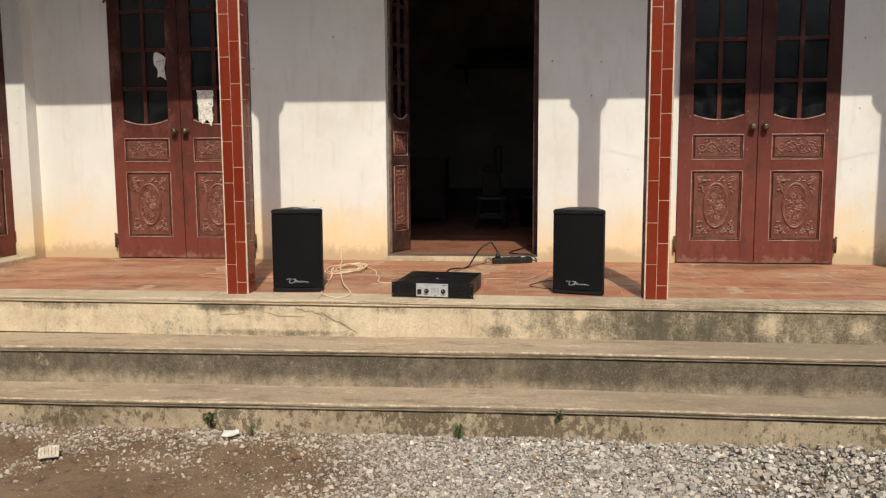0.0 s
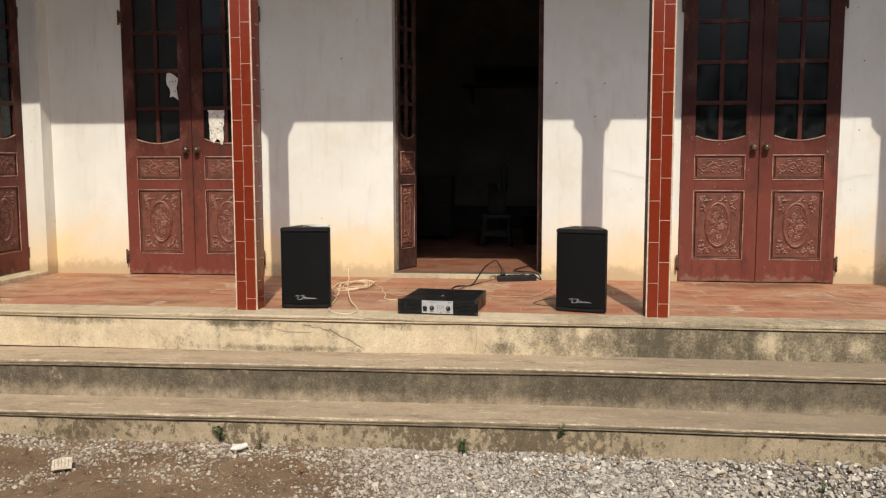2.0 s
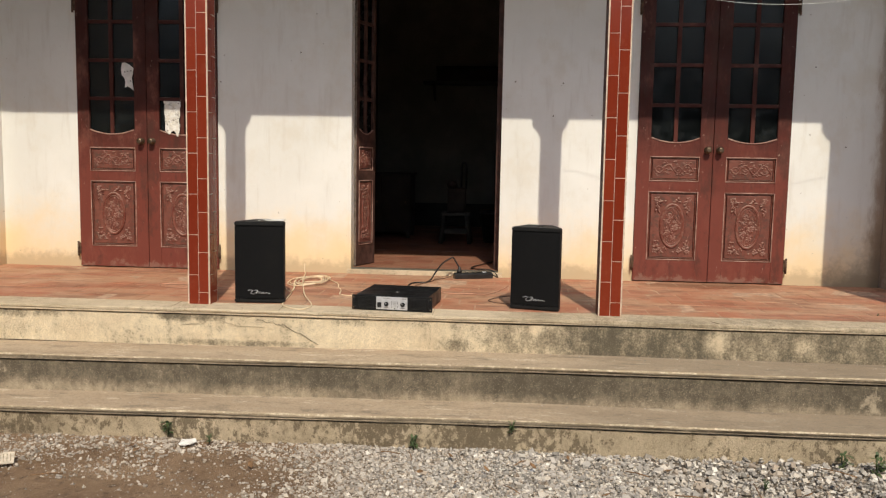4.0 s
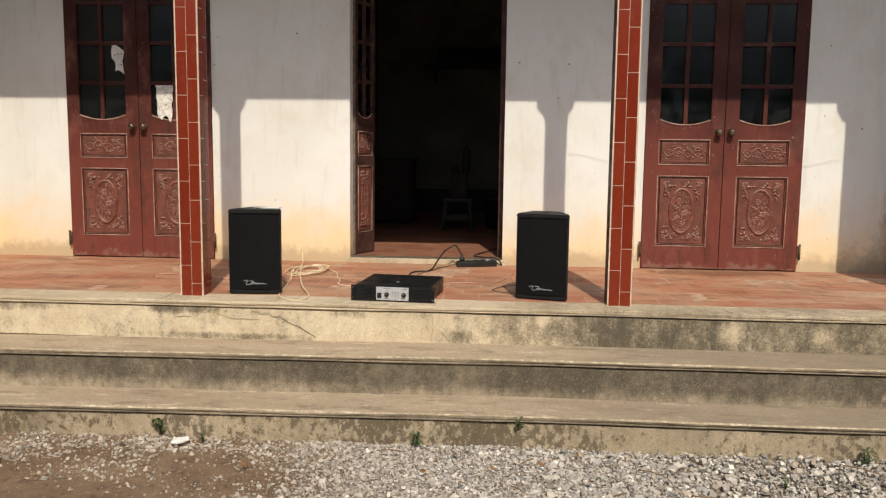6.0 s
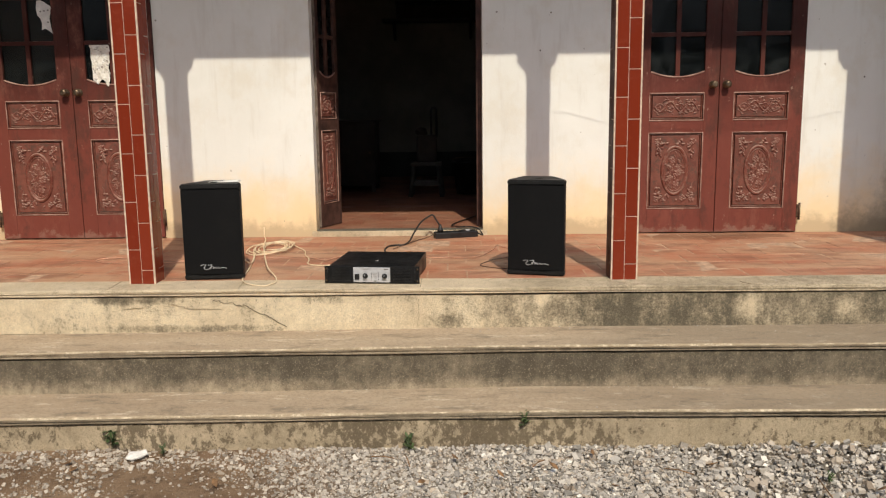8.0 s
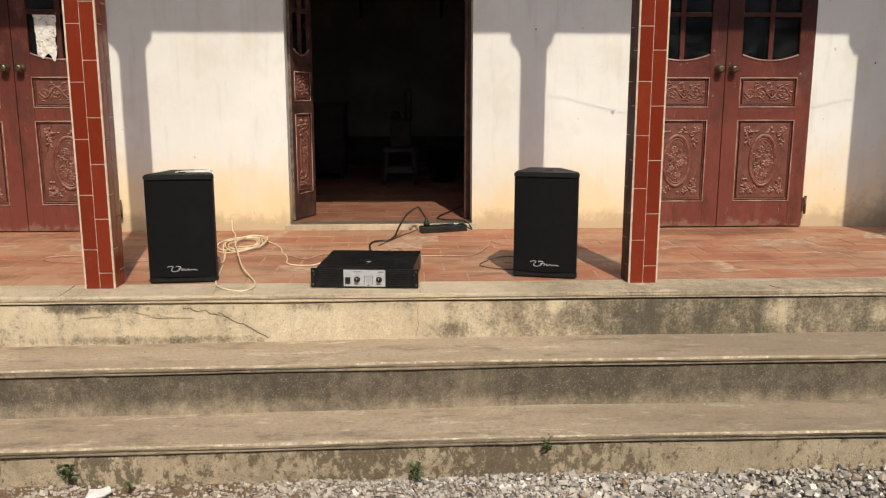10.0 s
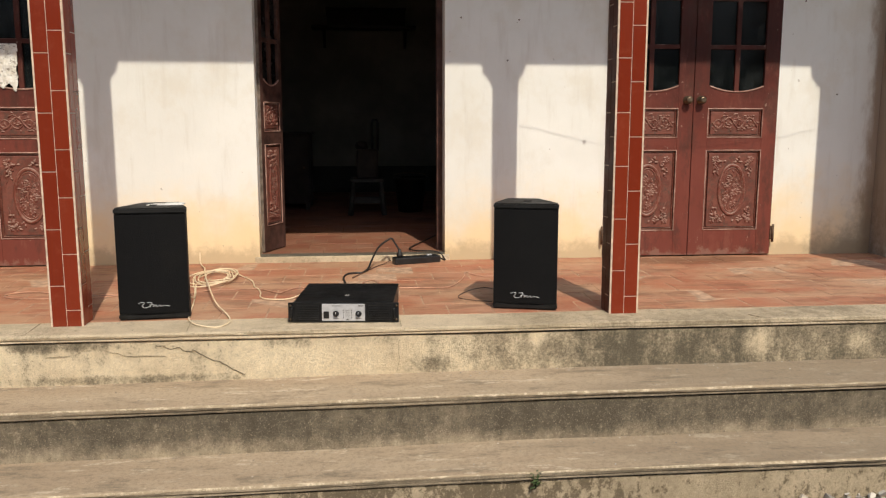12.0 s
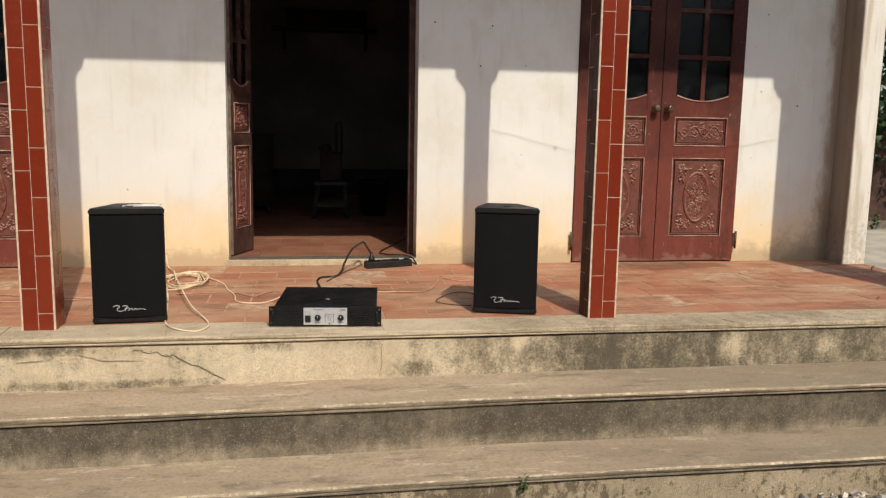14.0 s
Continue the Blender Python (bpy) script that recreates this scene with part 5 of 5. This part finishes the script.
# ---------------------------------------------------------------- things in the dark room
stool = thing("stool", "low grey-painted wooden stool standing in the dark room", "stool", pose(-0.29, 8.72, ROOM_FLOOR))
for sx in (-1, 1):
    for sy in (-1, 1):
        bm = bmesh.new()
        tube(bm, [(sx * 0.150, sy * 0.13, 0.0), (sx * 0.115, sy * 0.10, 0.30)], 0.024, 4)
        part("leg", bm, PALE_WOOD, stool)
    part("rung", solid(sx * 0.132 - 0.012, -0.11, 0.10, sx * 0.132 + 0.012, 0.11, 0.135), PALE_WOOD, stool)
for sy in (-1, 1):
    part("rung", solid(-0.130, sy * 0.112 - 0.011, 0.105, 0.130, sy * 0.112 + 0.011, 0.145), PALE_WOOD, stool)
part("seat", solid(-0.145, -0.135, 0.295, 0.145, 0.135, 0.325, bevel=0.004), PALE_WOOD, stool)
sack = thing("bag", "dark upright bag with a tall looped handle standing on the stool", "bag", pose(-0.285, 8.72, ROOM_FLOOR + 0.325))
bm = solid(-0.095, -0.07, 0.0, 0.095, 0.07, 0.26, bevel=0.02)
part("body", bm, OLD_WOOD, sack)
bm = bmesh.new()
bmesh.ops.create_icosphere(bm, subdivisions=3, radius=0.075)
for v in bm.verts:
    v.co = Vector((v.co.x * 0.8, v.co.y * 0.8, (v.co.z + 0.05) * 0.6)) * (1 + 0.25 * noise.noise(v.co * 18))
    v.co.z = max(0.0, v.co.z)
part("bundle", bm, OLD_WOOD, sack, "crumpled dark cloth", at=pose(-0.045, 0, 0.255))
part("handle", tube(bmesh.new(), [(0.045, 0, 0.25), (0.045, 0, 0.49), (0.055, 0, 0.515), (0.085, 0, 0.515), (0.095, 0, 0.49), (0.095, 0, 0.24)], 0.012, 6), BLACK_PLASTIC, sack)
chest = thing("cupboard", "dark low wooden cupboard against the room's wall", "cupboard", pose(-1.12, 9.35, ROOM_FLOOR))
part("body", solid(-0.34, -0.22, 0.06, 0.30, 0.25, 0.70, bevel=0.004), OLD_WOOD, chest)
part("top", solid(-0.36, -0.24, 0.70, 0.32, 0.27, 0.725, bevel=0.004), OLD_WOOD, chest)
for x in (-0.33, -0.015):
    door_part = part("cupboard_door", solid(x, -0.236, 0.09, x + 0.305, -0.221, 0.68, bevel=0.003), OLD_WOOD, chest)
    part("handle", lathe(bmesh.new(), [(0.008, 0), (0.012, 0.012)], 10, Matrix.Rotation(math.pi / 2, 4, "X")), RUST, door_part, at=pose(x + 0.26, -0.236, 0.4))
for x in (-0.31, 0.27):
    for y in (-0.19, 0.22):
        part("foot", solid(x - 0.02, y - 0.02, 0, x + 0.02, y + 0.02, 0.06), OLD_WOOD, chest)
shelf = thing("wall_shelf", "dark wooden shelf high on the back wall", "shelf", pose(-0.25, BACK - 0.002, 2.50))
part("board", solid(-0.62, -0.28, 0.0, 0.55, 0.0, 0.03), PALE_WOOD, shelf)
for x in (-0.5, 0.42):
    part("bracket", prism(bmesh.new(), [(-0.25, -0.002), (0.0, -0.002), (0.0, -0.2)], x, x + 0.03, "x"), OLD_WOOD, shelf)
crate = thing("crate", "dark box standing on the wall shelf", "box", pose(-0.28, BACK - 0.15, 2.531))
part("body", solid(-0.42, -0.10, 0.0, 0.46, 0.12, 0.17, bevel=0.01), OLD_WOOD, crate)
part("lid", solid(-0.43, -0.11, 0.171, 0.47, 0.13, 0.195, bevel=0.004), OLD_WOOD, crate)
bin_ = thing("bucket", "dark plastic bucket on the room floor", "bucket", pose(0.11, 8.9, ROOM_FLOOR))
part("body", lathe(bmesh.new(), [(0.11, 0), (0.15, 0.30), (0.158, 0.30), (0.158, 0.32), (0.142, 0.32), (0.105, 0.02)], 20), BLACK_PLASTIC, bin_)
part("handle", tube(bmesh.new(), [(0.152 * math.cos(a), 0.152 * math.sin(a) * 0.9, 0.33 + 0.02 * math.sin(a)) for a in (math.pi * k / 14 for k in range(15))], 0.004, 6), RUST, bin_)

# ---------------------------------------------------------------- nails and grit
nail_mesh = mesh_of("nail", lathe(bmesh.new(), [(0.0016, 0.0), (0.0016, 0.008), (0.0055, 0.009), (0.005, 0.0105)], 8, Matrix.Rotation(math.pi / 2, 4, "X")), RUST)
for x, z in ((0.634, 2.084), (0.565, 1.84), (0.275, 2.093), (-2.0, 2.07), (-1.37, 2.298), (2.72, 1.64), (2.47, 2.22)):
    ob = new("nail", nail_mesh)
    ob.matrix_world = pose(x, WALL, z)
    tagged(ob, "rusty nail stuck in the plaster wall", "nail", "nails in the wall")


def grit():
    """Crumbs and dust clots that gather on the treads and along the wall's foot."""
    rs = np.random.RandomState(9)
    verts, faces = [], []
    octa = np.array([(1, 0, 0), (-1, 0, 0), (0, 1, 0), (0, -1, 0), (0, 0, 1), (0, 0, -1)], float)
    tri = np.array([(0, 2, 4), (2, 1, 4), (1, 3, 4), (3, 0, 4), (2, 0, 5), (1, 2, 5), (3, 1, 5), (0, 3, 5)])
    for count, y0, y1, z, back, settle in ((500, 4.375, 4.67, MID_TOP, 2.5, MID_SAG), (650, 4.09, 4.365, LOW_TOP, 2.5, LOW_SAG), (260, 4.69, 6.36, 0.601, 1.0, 0.0)):
        for _ in range(count):
            x = rs.uniform(-3.6, 3.2)
            y = y1 - (y1 - y0) * rs.rand() ** back
            size = 0.0012 + 0.0035 * rs.rand() ** 3
            n = len(verts) * 6
            verts.append(octa * rs.uniform(0.6, 1.3, (6, 1)) * (size, size, size * 0.7) + (x, y, z + size * 0.4 - sag(x, settle)))
            faces.append(tri + n)
    me = bpy.data.meshes.new("grit")
    me.from_pydata(np.concatenate(verts).tolist(), [], np.concatenate(faces).tolist())
    me.materials.append(GRAVEL)
    return me

tagged(new("grit", grit()), "loose crumbs of cement and stone on the steps", "grit", kind="stuff")

# ---------------------------------------------------------------- yard: gravel, weeds, litter
def stones():
    """Crushed stone over the yard: angular chips, bigger and denser towards the east."""
    rs = np.random.RandomState(4)
    chip = np.array([(x, y, z) for x in (-1, 1) for y in (-1, 1) for z in (-1, 1)], float) * 0.72
    faces = np.array([(0, 1, 3), (0, 3, 2), (4, 6, 7), (4, 7, 5), (0, 4, 5), (0, 5, 1), (2, 3, 7), (2, 7, 6), (0, 2, 6), (0, 6, 4), (1, 5, 7), (1, 7, 3)])
    verts, tris = [], []
    count = 0

    def lay(n, x0, x1, y0, y1, lo, hi, keep):
        nonlocal count
        for _ in range(n):
            x, y = rs.uniform(x0, x1), rs.uniform(y0, y1)
            if not keep(x, y):
                continue
            size = lo * (hi / lo) ** (rs.rand() ** 1.6) / 2
            shape = chip * rs.uniform(0.45, 1.25, (8, 3)) * (size * rs.uniform(0.75, 1.3), size * rs.uniform(0.7, 1.2), size * rs.uniform(0.45, 0.85))
            a, b = rs.uniform(0, 6.28), rs.uniform(-1.3, 1.3)
            shape = shape @ np.array([(math.cos(a), math.sin(a), 0), (-math.sin(a), math.cos(a), 0), (0, 0, 1)]) @ np.array([(1, 0, 0), (0, math.cos(b), math.sin(b)), (0, -math.sin(b), math.cos(b))])
            z = 0.018 * noise.noise((x * 1.3, y * 1.7, 0.3)) + 0.008 * noise.noise((x * 6, y * 6, 2.0)) + 0.02 * max(0.0, min(1.0, (y - 3.5) / 0.6))
            heap = 0.026 * max(0.0, min(1.0, (x + 0.4) / 1.8)) * max(0.0, min(1.0, (y - 3.2) / 0.6)) * rs.rand()
            verts.append(shape + (x, min(y, 4.085 - size), z + heap + size * rs.uniform(-0.1, 0.45)))
            tris.append(faces + count * 8)
            count += 1

    def bare(x, y):
        """How bare the soil is: the trodden patch to the west."""
        edge = -0.55 + 0.25 * noise.noise((x * 2, y * 3, 7.0)) + 0.5 * (y - 3.6)
        west = max(0.0, min(1.0, (edge - x) / 0.45))
        along = max(0.0, min(1.0, (3.93 + 0.10 * noise.noise((x * 3, 1.0, 3.0)) - y) / 0.12))
        patch = noise.noise((x * 1.6 + 4, y * 2.2, 5.0))
        return west * along * (0.0 if patch > 0.38 and x < -1.6 else 1.0)

    thin = lambda x, y: rs.rand() > bare(x, y) * 0.97 and rs.rand() > 0.35 * max(0.0, min(1.0, (-0.5 - x) / 0.5))
    lay(13000, -3.3, 0.9, 3.25, 4.085, 0.007, 0.030, thin)
    lay(3600, 0.3, 3.4, 3.2, 4.085, 0.016, 0.046, thin)
    lay(12500, -1.0, 3.4, 3.2, 4.085, 0.008, 0.026, lambda x, y: rs.rand() < (x + 0.95) / 1.3 + 0.35 * noise.noise((x * 3, y * 4, 9.0)) and thin(x, y))
    lay(1800, -3.3, 3.4, 2.0, 3.25, 0.014, 0.05, thin)
    lay(6500, -3.3, 0.2, 3.2, 4.06, 0.003, 0.012, lambda x, y: rs.rand() > 0.86 * bare(x, y) + 0.3 * noise.noise((x * 2.5, y * 4, 4.0)))
    lay(3200, -1.25, 0.4, 3.2, 4.075, 0.005, 0.019, lambda x, y: rs.rand() < 0.5 + (x + 0.7) * 0.6 + 0.9 * noise.noise((x * 3, y * 5, 2.0)))
    lay(2600, -2.15, -1.05, 3.42, 3.92, 0.004, 0.024, lambda x, y: rs.rand() < math.exp(-((x + 1.62) / 0.30) ** 2 - ((y - 3.68) / 0.13) ** 2) + 0.25 * noise.noise((x * 5, y * 9, 6.0)))
    lay(11000, -0.75, 1.0, 3.2, 4.08, 0.005, 0.020, lambda x, y: rs.rand() < 0.75 + 1.2 * (x + 0.45) + 0.6 * noise.noise((x * 3, y * 4, 3.0)))
    lay(1500, -3.3, -0.4, 3.90, 4.075, 0.006, 0.028, lambda x, y: rs.rand() < 0.6 + 0.7 * noise.noise((x * 4, y * 6, 8.0)))
    v, f = np.concatenate(verts), np.concatenate(tris)
    me = bpy.data.meshes.new("gravel")
    me.from_pydata(v.tolist(), [], f.tolist())
    me.materials.append(GRAVEL)
    return me

tagged(new("gravel", stones()), "grey and cream crushed stone strewn over the yard", "gravel", kind="stuff")


def weed(x, y, z, size, leaves, seed, label, lean=0.4):
    rng = random.Random(seed)
    t = thing("weed", label, "weed", pose(x, y, z))
    bm = bmesh.new()
    for k in range(leaves):
        a, up = rng.uniform(0, 6.28), rng.uniform(0.15, 1.3)
        root = Vector((rng.uniform(-0.15, 0.15) * size, rng.uniform(-0.15, 0.05) * size, rng.uniform(0, 0.75) * size))
        way = Vector((math.cos(a) * math.cos(up), (math.sin(a) - lean) * math.cos(up), math.sin(up) * 0.8)).normalized()
        side = way.cross(Vector((0, 0, 1))).normalized()
        length = size * rng.uniform(0.25, 0.5)
        width = length * rng.uniform(0.32, 0.5)
        spine = [root + way * length * s + Vector((0, 0, -0.25 * length * s * s)) for s in (0.0, 0.35, 0.7, 1.0)]
        wide = (0.15, 1.0, 0.75, 0.0)
        rows = [[bm.verts.new(p - side * width * w / 2 + Vector((0, 0, 0.12 * width * w))), bm.verts.new(p), bm.verts.new(p + side * width * w / 2 + Vector((0, 0, 0.12 * width * w)))] for p, w in zip(spine, wide)]
        for r, s in zip(rows, rows[1:]):
            bm.faces.new((r[0], r[1], s[1], s[0]))
            bm.faces.new((r[1], r[2], s[2], s[1]))
    part("leaves", bm, WEED, t)
    bm = bmesh.new()
    for k in range(4):
        a = rng.uniform(0, 6.28)
        tube(bm, [(0, 0, -0.01), (0.08 * size * math.cos(a), 0.05 * size * math.sin(a), size * 0.35), (0.2 * size * math.cos(a), 0.12 * size * math.sin(a) - 0.02, size * 0.8)], 0.0018, 4)
    part("stem", bm, WEED, t)
    return t

weed(-1.50, 4.075, 0.045, 0.085, 34, 1, "small green weed growing at the foot of the steps")
weed(-0.215, 4.06, 0.025, 0.075, 32, 2, "small green weed growing at the foot of the steps")
weed(0.279, 4.066, 0.135, 0.070, 22, 3, "small green weed growing out of the step's edge")
for k, (x, y, s) in enumerate(((1.88, 4.03, 0.09), (2.02, 3.98, 0.11), (2.16, 3.94, 0.10), (1.42, 3.72, 0.05), (2.3, 3.85, 0.1), (-1.26, 4.02, 0.05))):
    weed(x, y, 0.03, s, 26, 10 + k, "low green weed among the stones")
weed(3.08, 5.98, FLOOR, 0.035, 14, 31, "few green leaves by the corner pier on the tiles")
weed(2.47, 5.11, FLOOR, 0.022, 10, 32, "small green leaves lying on the dusty tiles")
weed(-3.30, 4.93, FLOOR, 0.05, 12, 30, "few green leaves lying on the veranda edge")

scrap = thing("foam_scrap", "broken piece of white foam lying on the soil", "litter", pose(-1.36, 3.985, 0.035, 12, -4, 12) @ Matrix.Diagonal((0.62, 0.9, 0.6, 1)))
bm = bmesh.new()
prism(bm, [(-0.07, -0.02), (-0.03, -0.035), (0.03, -0.028), (0.075, -0.005), (0.06, 0.03), (0.01, 0.022), (-0.05, 0.03)], 0.0, 0.018, "z")
bmesh.ops.bevel(bm, geom=bm.edges[:], offset=0.004, segments=1, affect="EDGES")
part("foam", bm, simple("white_foam", (0.68, 0.65, 0.60), 0.8), scrap)
card = thing("card_scrap", "torn piece of ribbed cream card lying on the soil", "litter", pose(-2.13, 3.66, 0.036, 16, 0, 30) @ Matrix.Diagonal((0.85, 1.0, 1, 1)))
part("sheet", prism(bmesh.new(), [(-0.055, -0.045), (0.05, -0.05), (0.055, 0.042), (0.01, 0.048), (-0.05, 0.04)], 0.0, 0.003, "z"), simple("cream_card", (0.55, 0.47, 0.36), 0.9), card)
for k in range(5):
    part("rib", solid(-0.040 + 0.018 * k, -0.03, 0.003, -0.036 + 0.018 * k, 0.03, 0.0042), HAIR, card)
rng = random.Random(21)
DRY = simple("dry_leaf", (0.20, 0.11, 0.05), 0.85, 0, 0.4, 40)
for k in range(16):
    x, y = rng.uniform(-2.4, 2.6), rng.uniform(3.5, 4.02)
    t = thing("dry_leaf", "curled brown dry leaf on the ground", "leaf", pose(x, y, 0.05 if x > -0.3 else 0.035, rng.uniform(-25, 25), rng.uniform(-25, 25), rng.uniform(0, 360)), "dry leaves")
    bm = bmesh.new()
    petal(bm, -0.02, 0, rng.uniform(0.03, 0.055), rng.uniform(0.014, 0.024), 0, 0, 0.006)
    bmesh.ops.rotate(bm, cent=(0, 0, 0), matrix=Matrix.Rotation(math.pi / 2, 3, "X"), verts=bm.verts)
    bmesh.ops.solidify(bm, geom=bm.faces[:], thickness=0.001)
    part("blade", bm, DRY, t)
for k in range(9):
    x = rng.uniform(-2.3, 2.6)
    a = rng.uniform(0, 3.1)
    y = rng.uniform(3.5, 3.95)
    z = 0.055 if x > -0.4 else 0.028
    t = thing("twig", "thin dry twig lying on the ground", "twig", pose(x, y, z), "dry twigs")
    L = rng.uniform(0.04, 0.11)
    part("stick", tube(bmesh.new(), [(-L * math.cos(a), -L * math.sin(a), 0), (0, 0.006, 0.004), (L * math.cos(a), L * math.sin(a) * 0.9, 0.002)], 0.0026, 5), DRY, t)

# ---------------------------------------------------------------- beyond the house: trees and a shed wall
def tree(x, y, height, seed, label):
    rng = random.Random(seed)
    rs = np.random.RandomState(seed)
    t = thing("tree", label, "tree", pose(x, y, 0))
    bm = bmesh.new()
    trunk = [(0, 0, -0.1), (0.05, 0.03, height * 0.2), (0.0, 0.1, height * 0.42), (0.12, 0.05, height * 0.7)]
    tube(bm, curve_points(trunk, 4), 0.16, 8, taper=True)
    tips = []
    for k in range(14):
        z = height * rng.uniform(0.12, 0.7)
        a = rng.uniform(0, 6.28)
        L = height * rng.uniform(0.2, 0.36)
        end = (L * math.cos(a), L * math.sin(a), z + L * rng.uniform(0.1, 0.7))
        tube(bm, curve_points([(0.02, 0.04, z), (end[0] * 0.5, end[1] * 0.5, z + (end[2] - z) * 0.35), end], 4), 0.05, 6, taper=True)
        tips.append(end)
        tips.append((end[0] * 0.6, end[1] * 0.6, z + (end[2] - z) * 0.6))
    part("trunk", bm, BARK, t)
    verts, faces = [], []
    for c in tips:
        for _ in range(190):
            p = np.array(c) + rs.normal(0, 0.30, 3)
            d = rs.normal(0, 1, 3)
            d /= np.linalg.norm(d)
            s = np.cross(d, rs.normal(0, 1, 3))
            s /= np.linalg.norm(s)
            L = rs.uniform(0.05, 0.11)
            n = len(verts)
            verts += [p - d * L, p + s * L * 0.45, p + d * L, p - s * L * 0.45]
            faces.append((n, n + 1, n + 2, n + 3))
    me = bpy.data.meshes.new("crown")
    me.from_pydata([tuple(v) for v in verts], [], faces)
    me.materials.append(FOLIAGE)
    part("crown", me, FOLIAGE, t, "dense dark green leaves")
    return t

for k, (x, y, h) in enumerate(((9.2, 14.6, 5.5), (10.8, 14.4, 6.0), (12.4, 15.2, 5.0), (8.2, 16.5, 6.5), (14.5, 14.2, 5.5))):
    tree(x, y, h, 40 + k, "dense dark green tree behind the yard path")
structure("wall_yard", solid(6.0, 13.9, 0.0, 30, 14.1, 1.75), simple("dark_weathered_brick", (0.060, 0.030, 0.022), 0.95, 0, 0.4, 6, 0.004), "dark weathered red yard wall", "wall")
for k in range(26):
    weed(6.6 + 0.22 * k + 0.05 * math.sin(k * 5), 12.85 + 0.15 * math.sin(k * 3.3), 0.0, 0.30 + 0.08 * math.sin(k * 7), 18, 60 + k, "tuft of green grass at the path's edge", 0.0)

# ---------------------------------------------------------------- floor tiles, piece by piece
rng = random.Random(2)
PITCH = 0.2075
def tile_set(clay):
    return [mesh_of("floor_tile", solid(0.0, 0.0, -0.012, PITCH - 0.006 - d, PITCH - 0.006 - d * 0.5, 0.0, bevel=0.0018), clay) for d in (0.0, 0.0012, 0.0022)]

cut_kinds = {}


def lay_tiles(parent, x0, x1, y0, y1, top, shift, kinds, clay):
    row, y = 0, y0
    while y < y1 - 0.03:
        x = x0 - (PITCH / 2 if (row + shift) % 2 else 0.0)
        while x < x1 - 0.02:
            a, b, c = max(x, x0), min(x + PITCH - 0.006, x1), min(y + PITCH - 0.006, y1)
            spot = pose(a, y, top + rng.uniform(-0.0012, 0.0012), rng.uniform(-0.25, 0.25), rng.uniform(-0.25, 0.25), rng.uniform(-0.2, 0.2))
            if b - a > PITCH - 0.008 and c - y > PITCH - 0.008:
                me = rng.choice(kinds)
            else:
                key = (round(b - a, 3), round(c - y, 3), clay.name)
                if key not in cut_kinds:
                    cut_kinds[key] = mesh_of("floor_tile", solid(0.0, 0.0, -0.012, max(0.01, b - a), max(0.01, c - y), 0.0, bevel=0.0015), clay)
                me = cut_kinds[key]
            part("floor_tile", me, clay, parent, at=spot)
            x += PITCH
        y += PITCH
        row += 1

lay_tiles(floor, LEFT_END + 0.004, RIGHT_END - 0.004, 4.897, WALL - 0.004, FLOOR, 1, tile_set(TERRACOTTA), TERRACOTTA)
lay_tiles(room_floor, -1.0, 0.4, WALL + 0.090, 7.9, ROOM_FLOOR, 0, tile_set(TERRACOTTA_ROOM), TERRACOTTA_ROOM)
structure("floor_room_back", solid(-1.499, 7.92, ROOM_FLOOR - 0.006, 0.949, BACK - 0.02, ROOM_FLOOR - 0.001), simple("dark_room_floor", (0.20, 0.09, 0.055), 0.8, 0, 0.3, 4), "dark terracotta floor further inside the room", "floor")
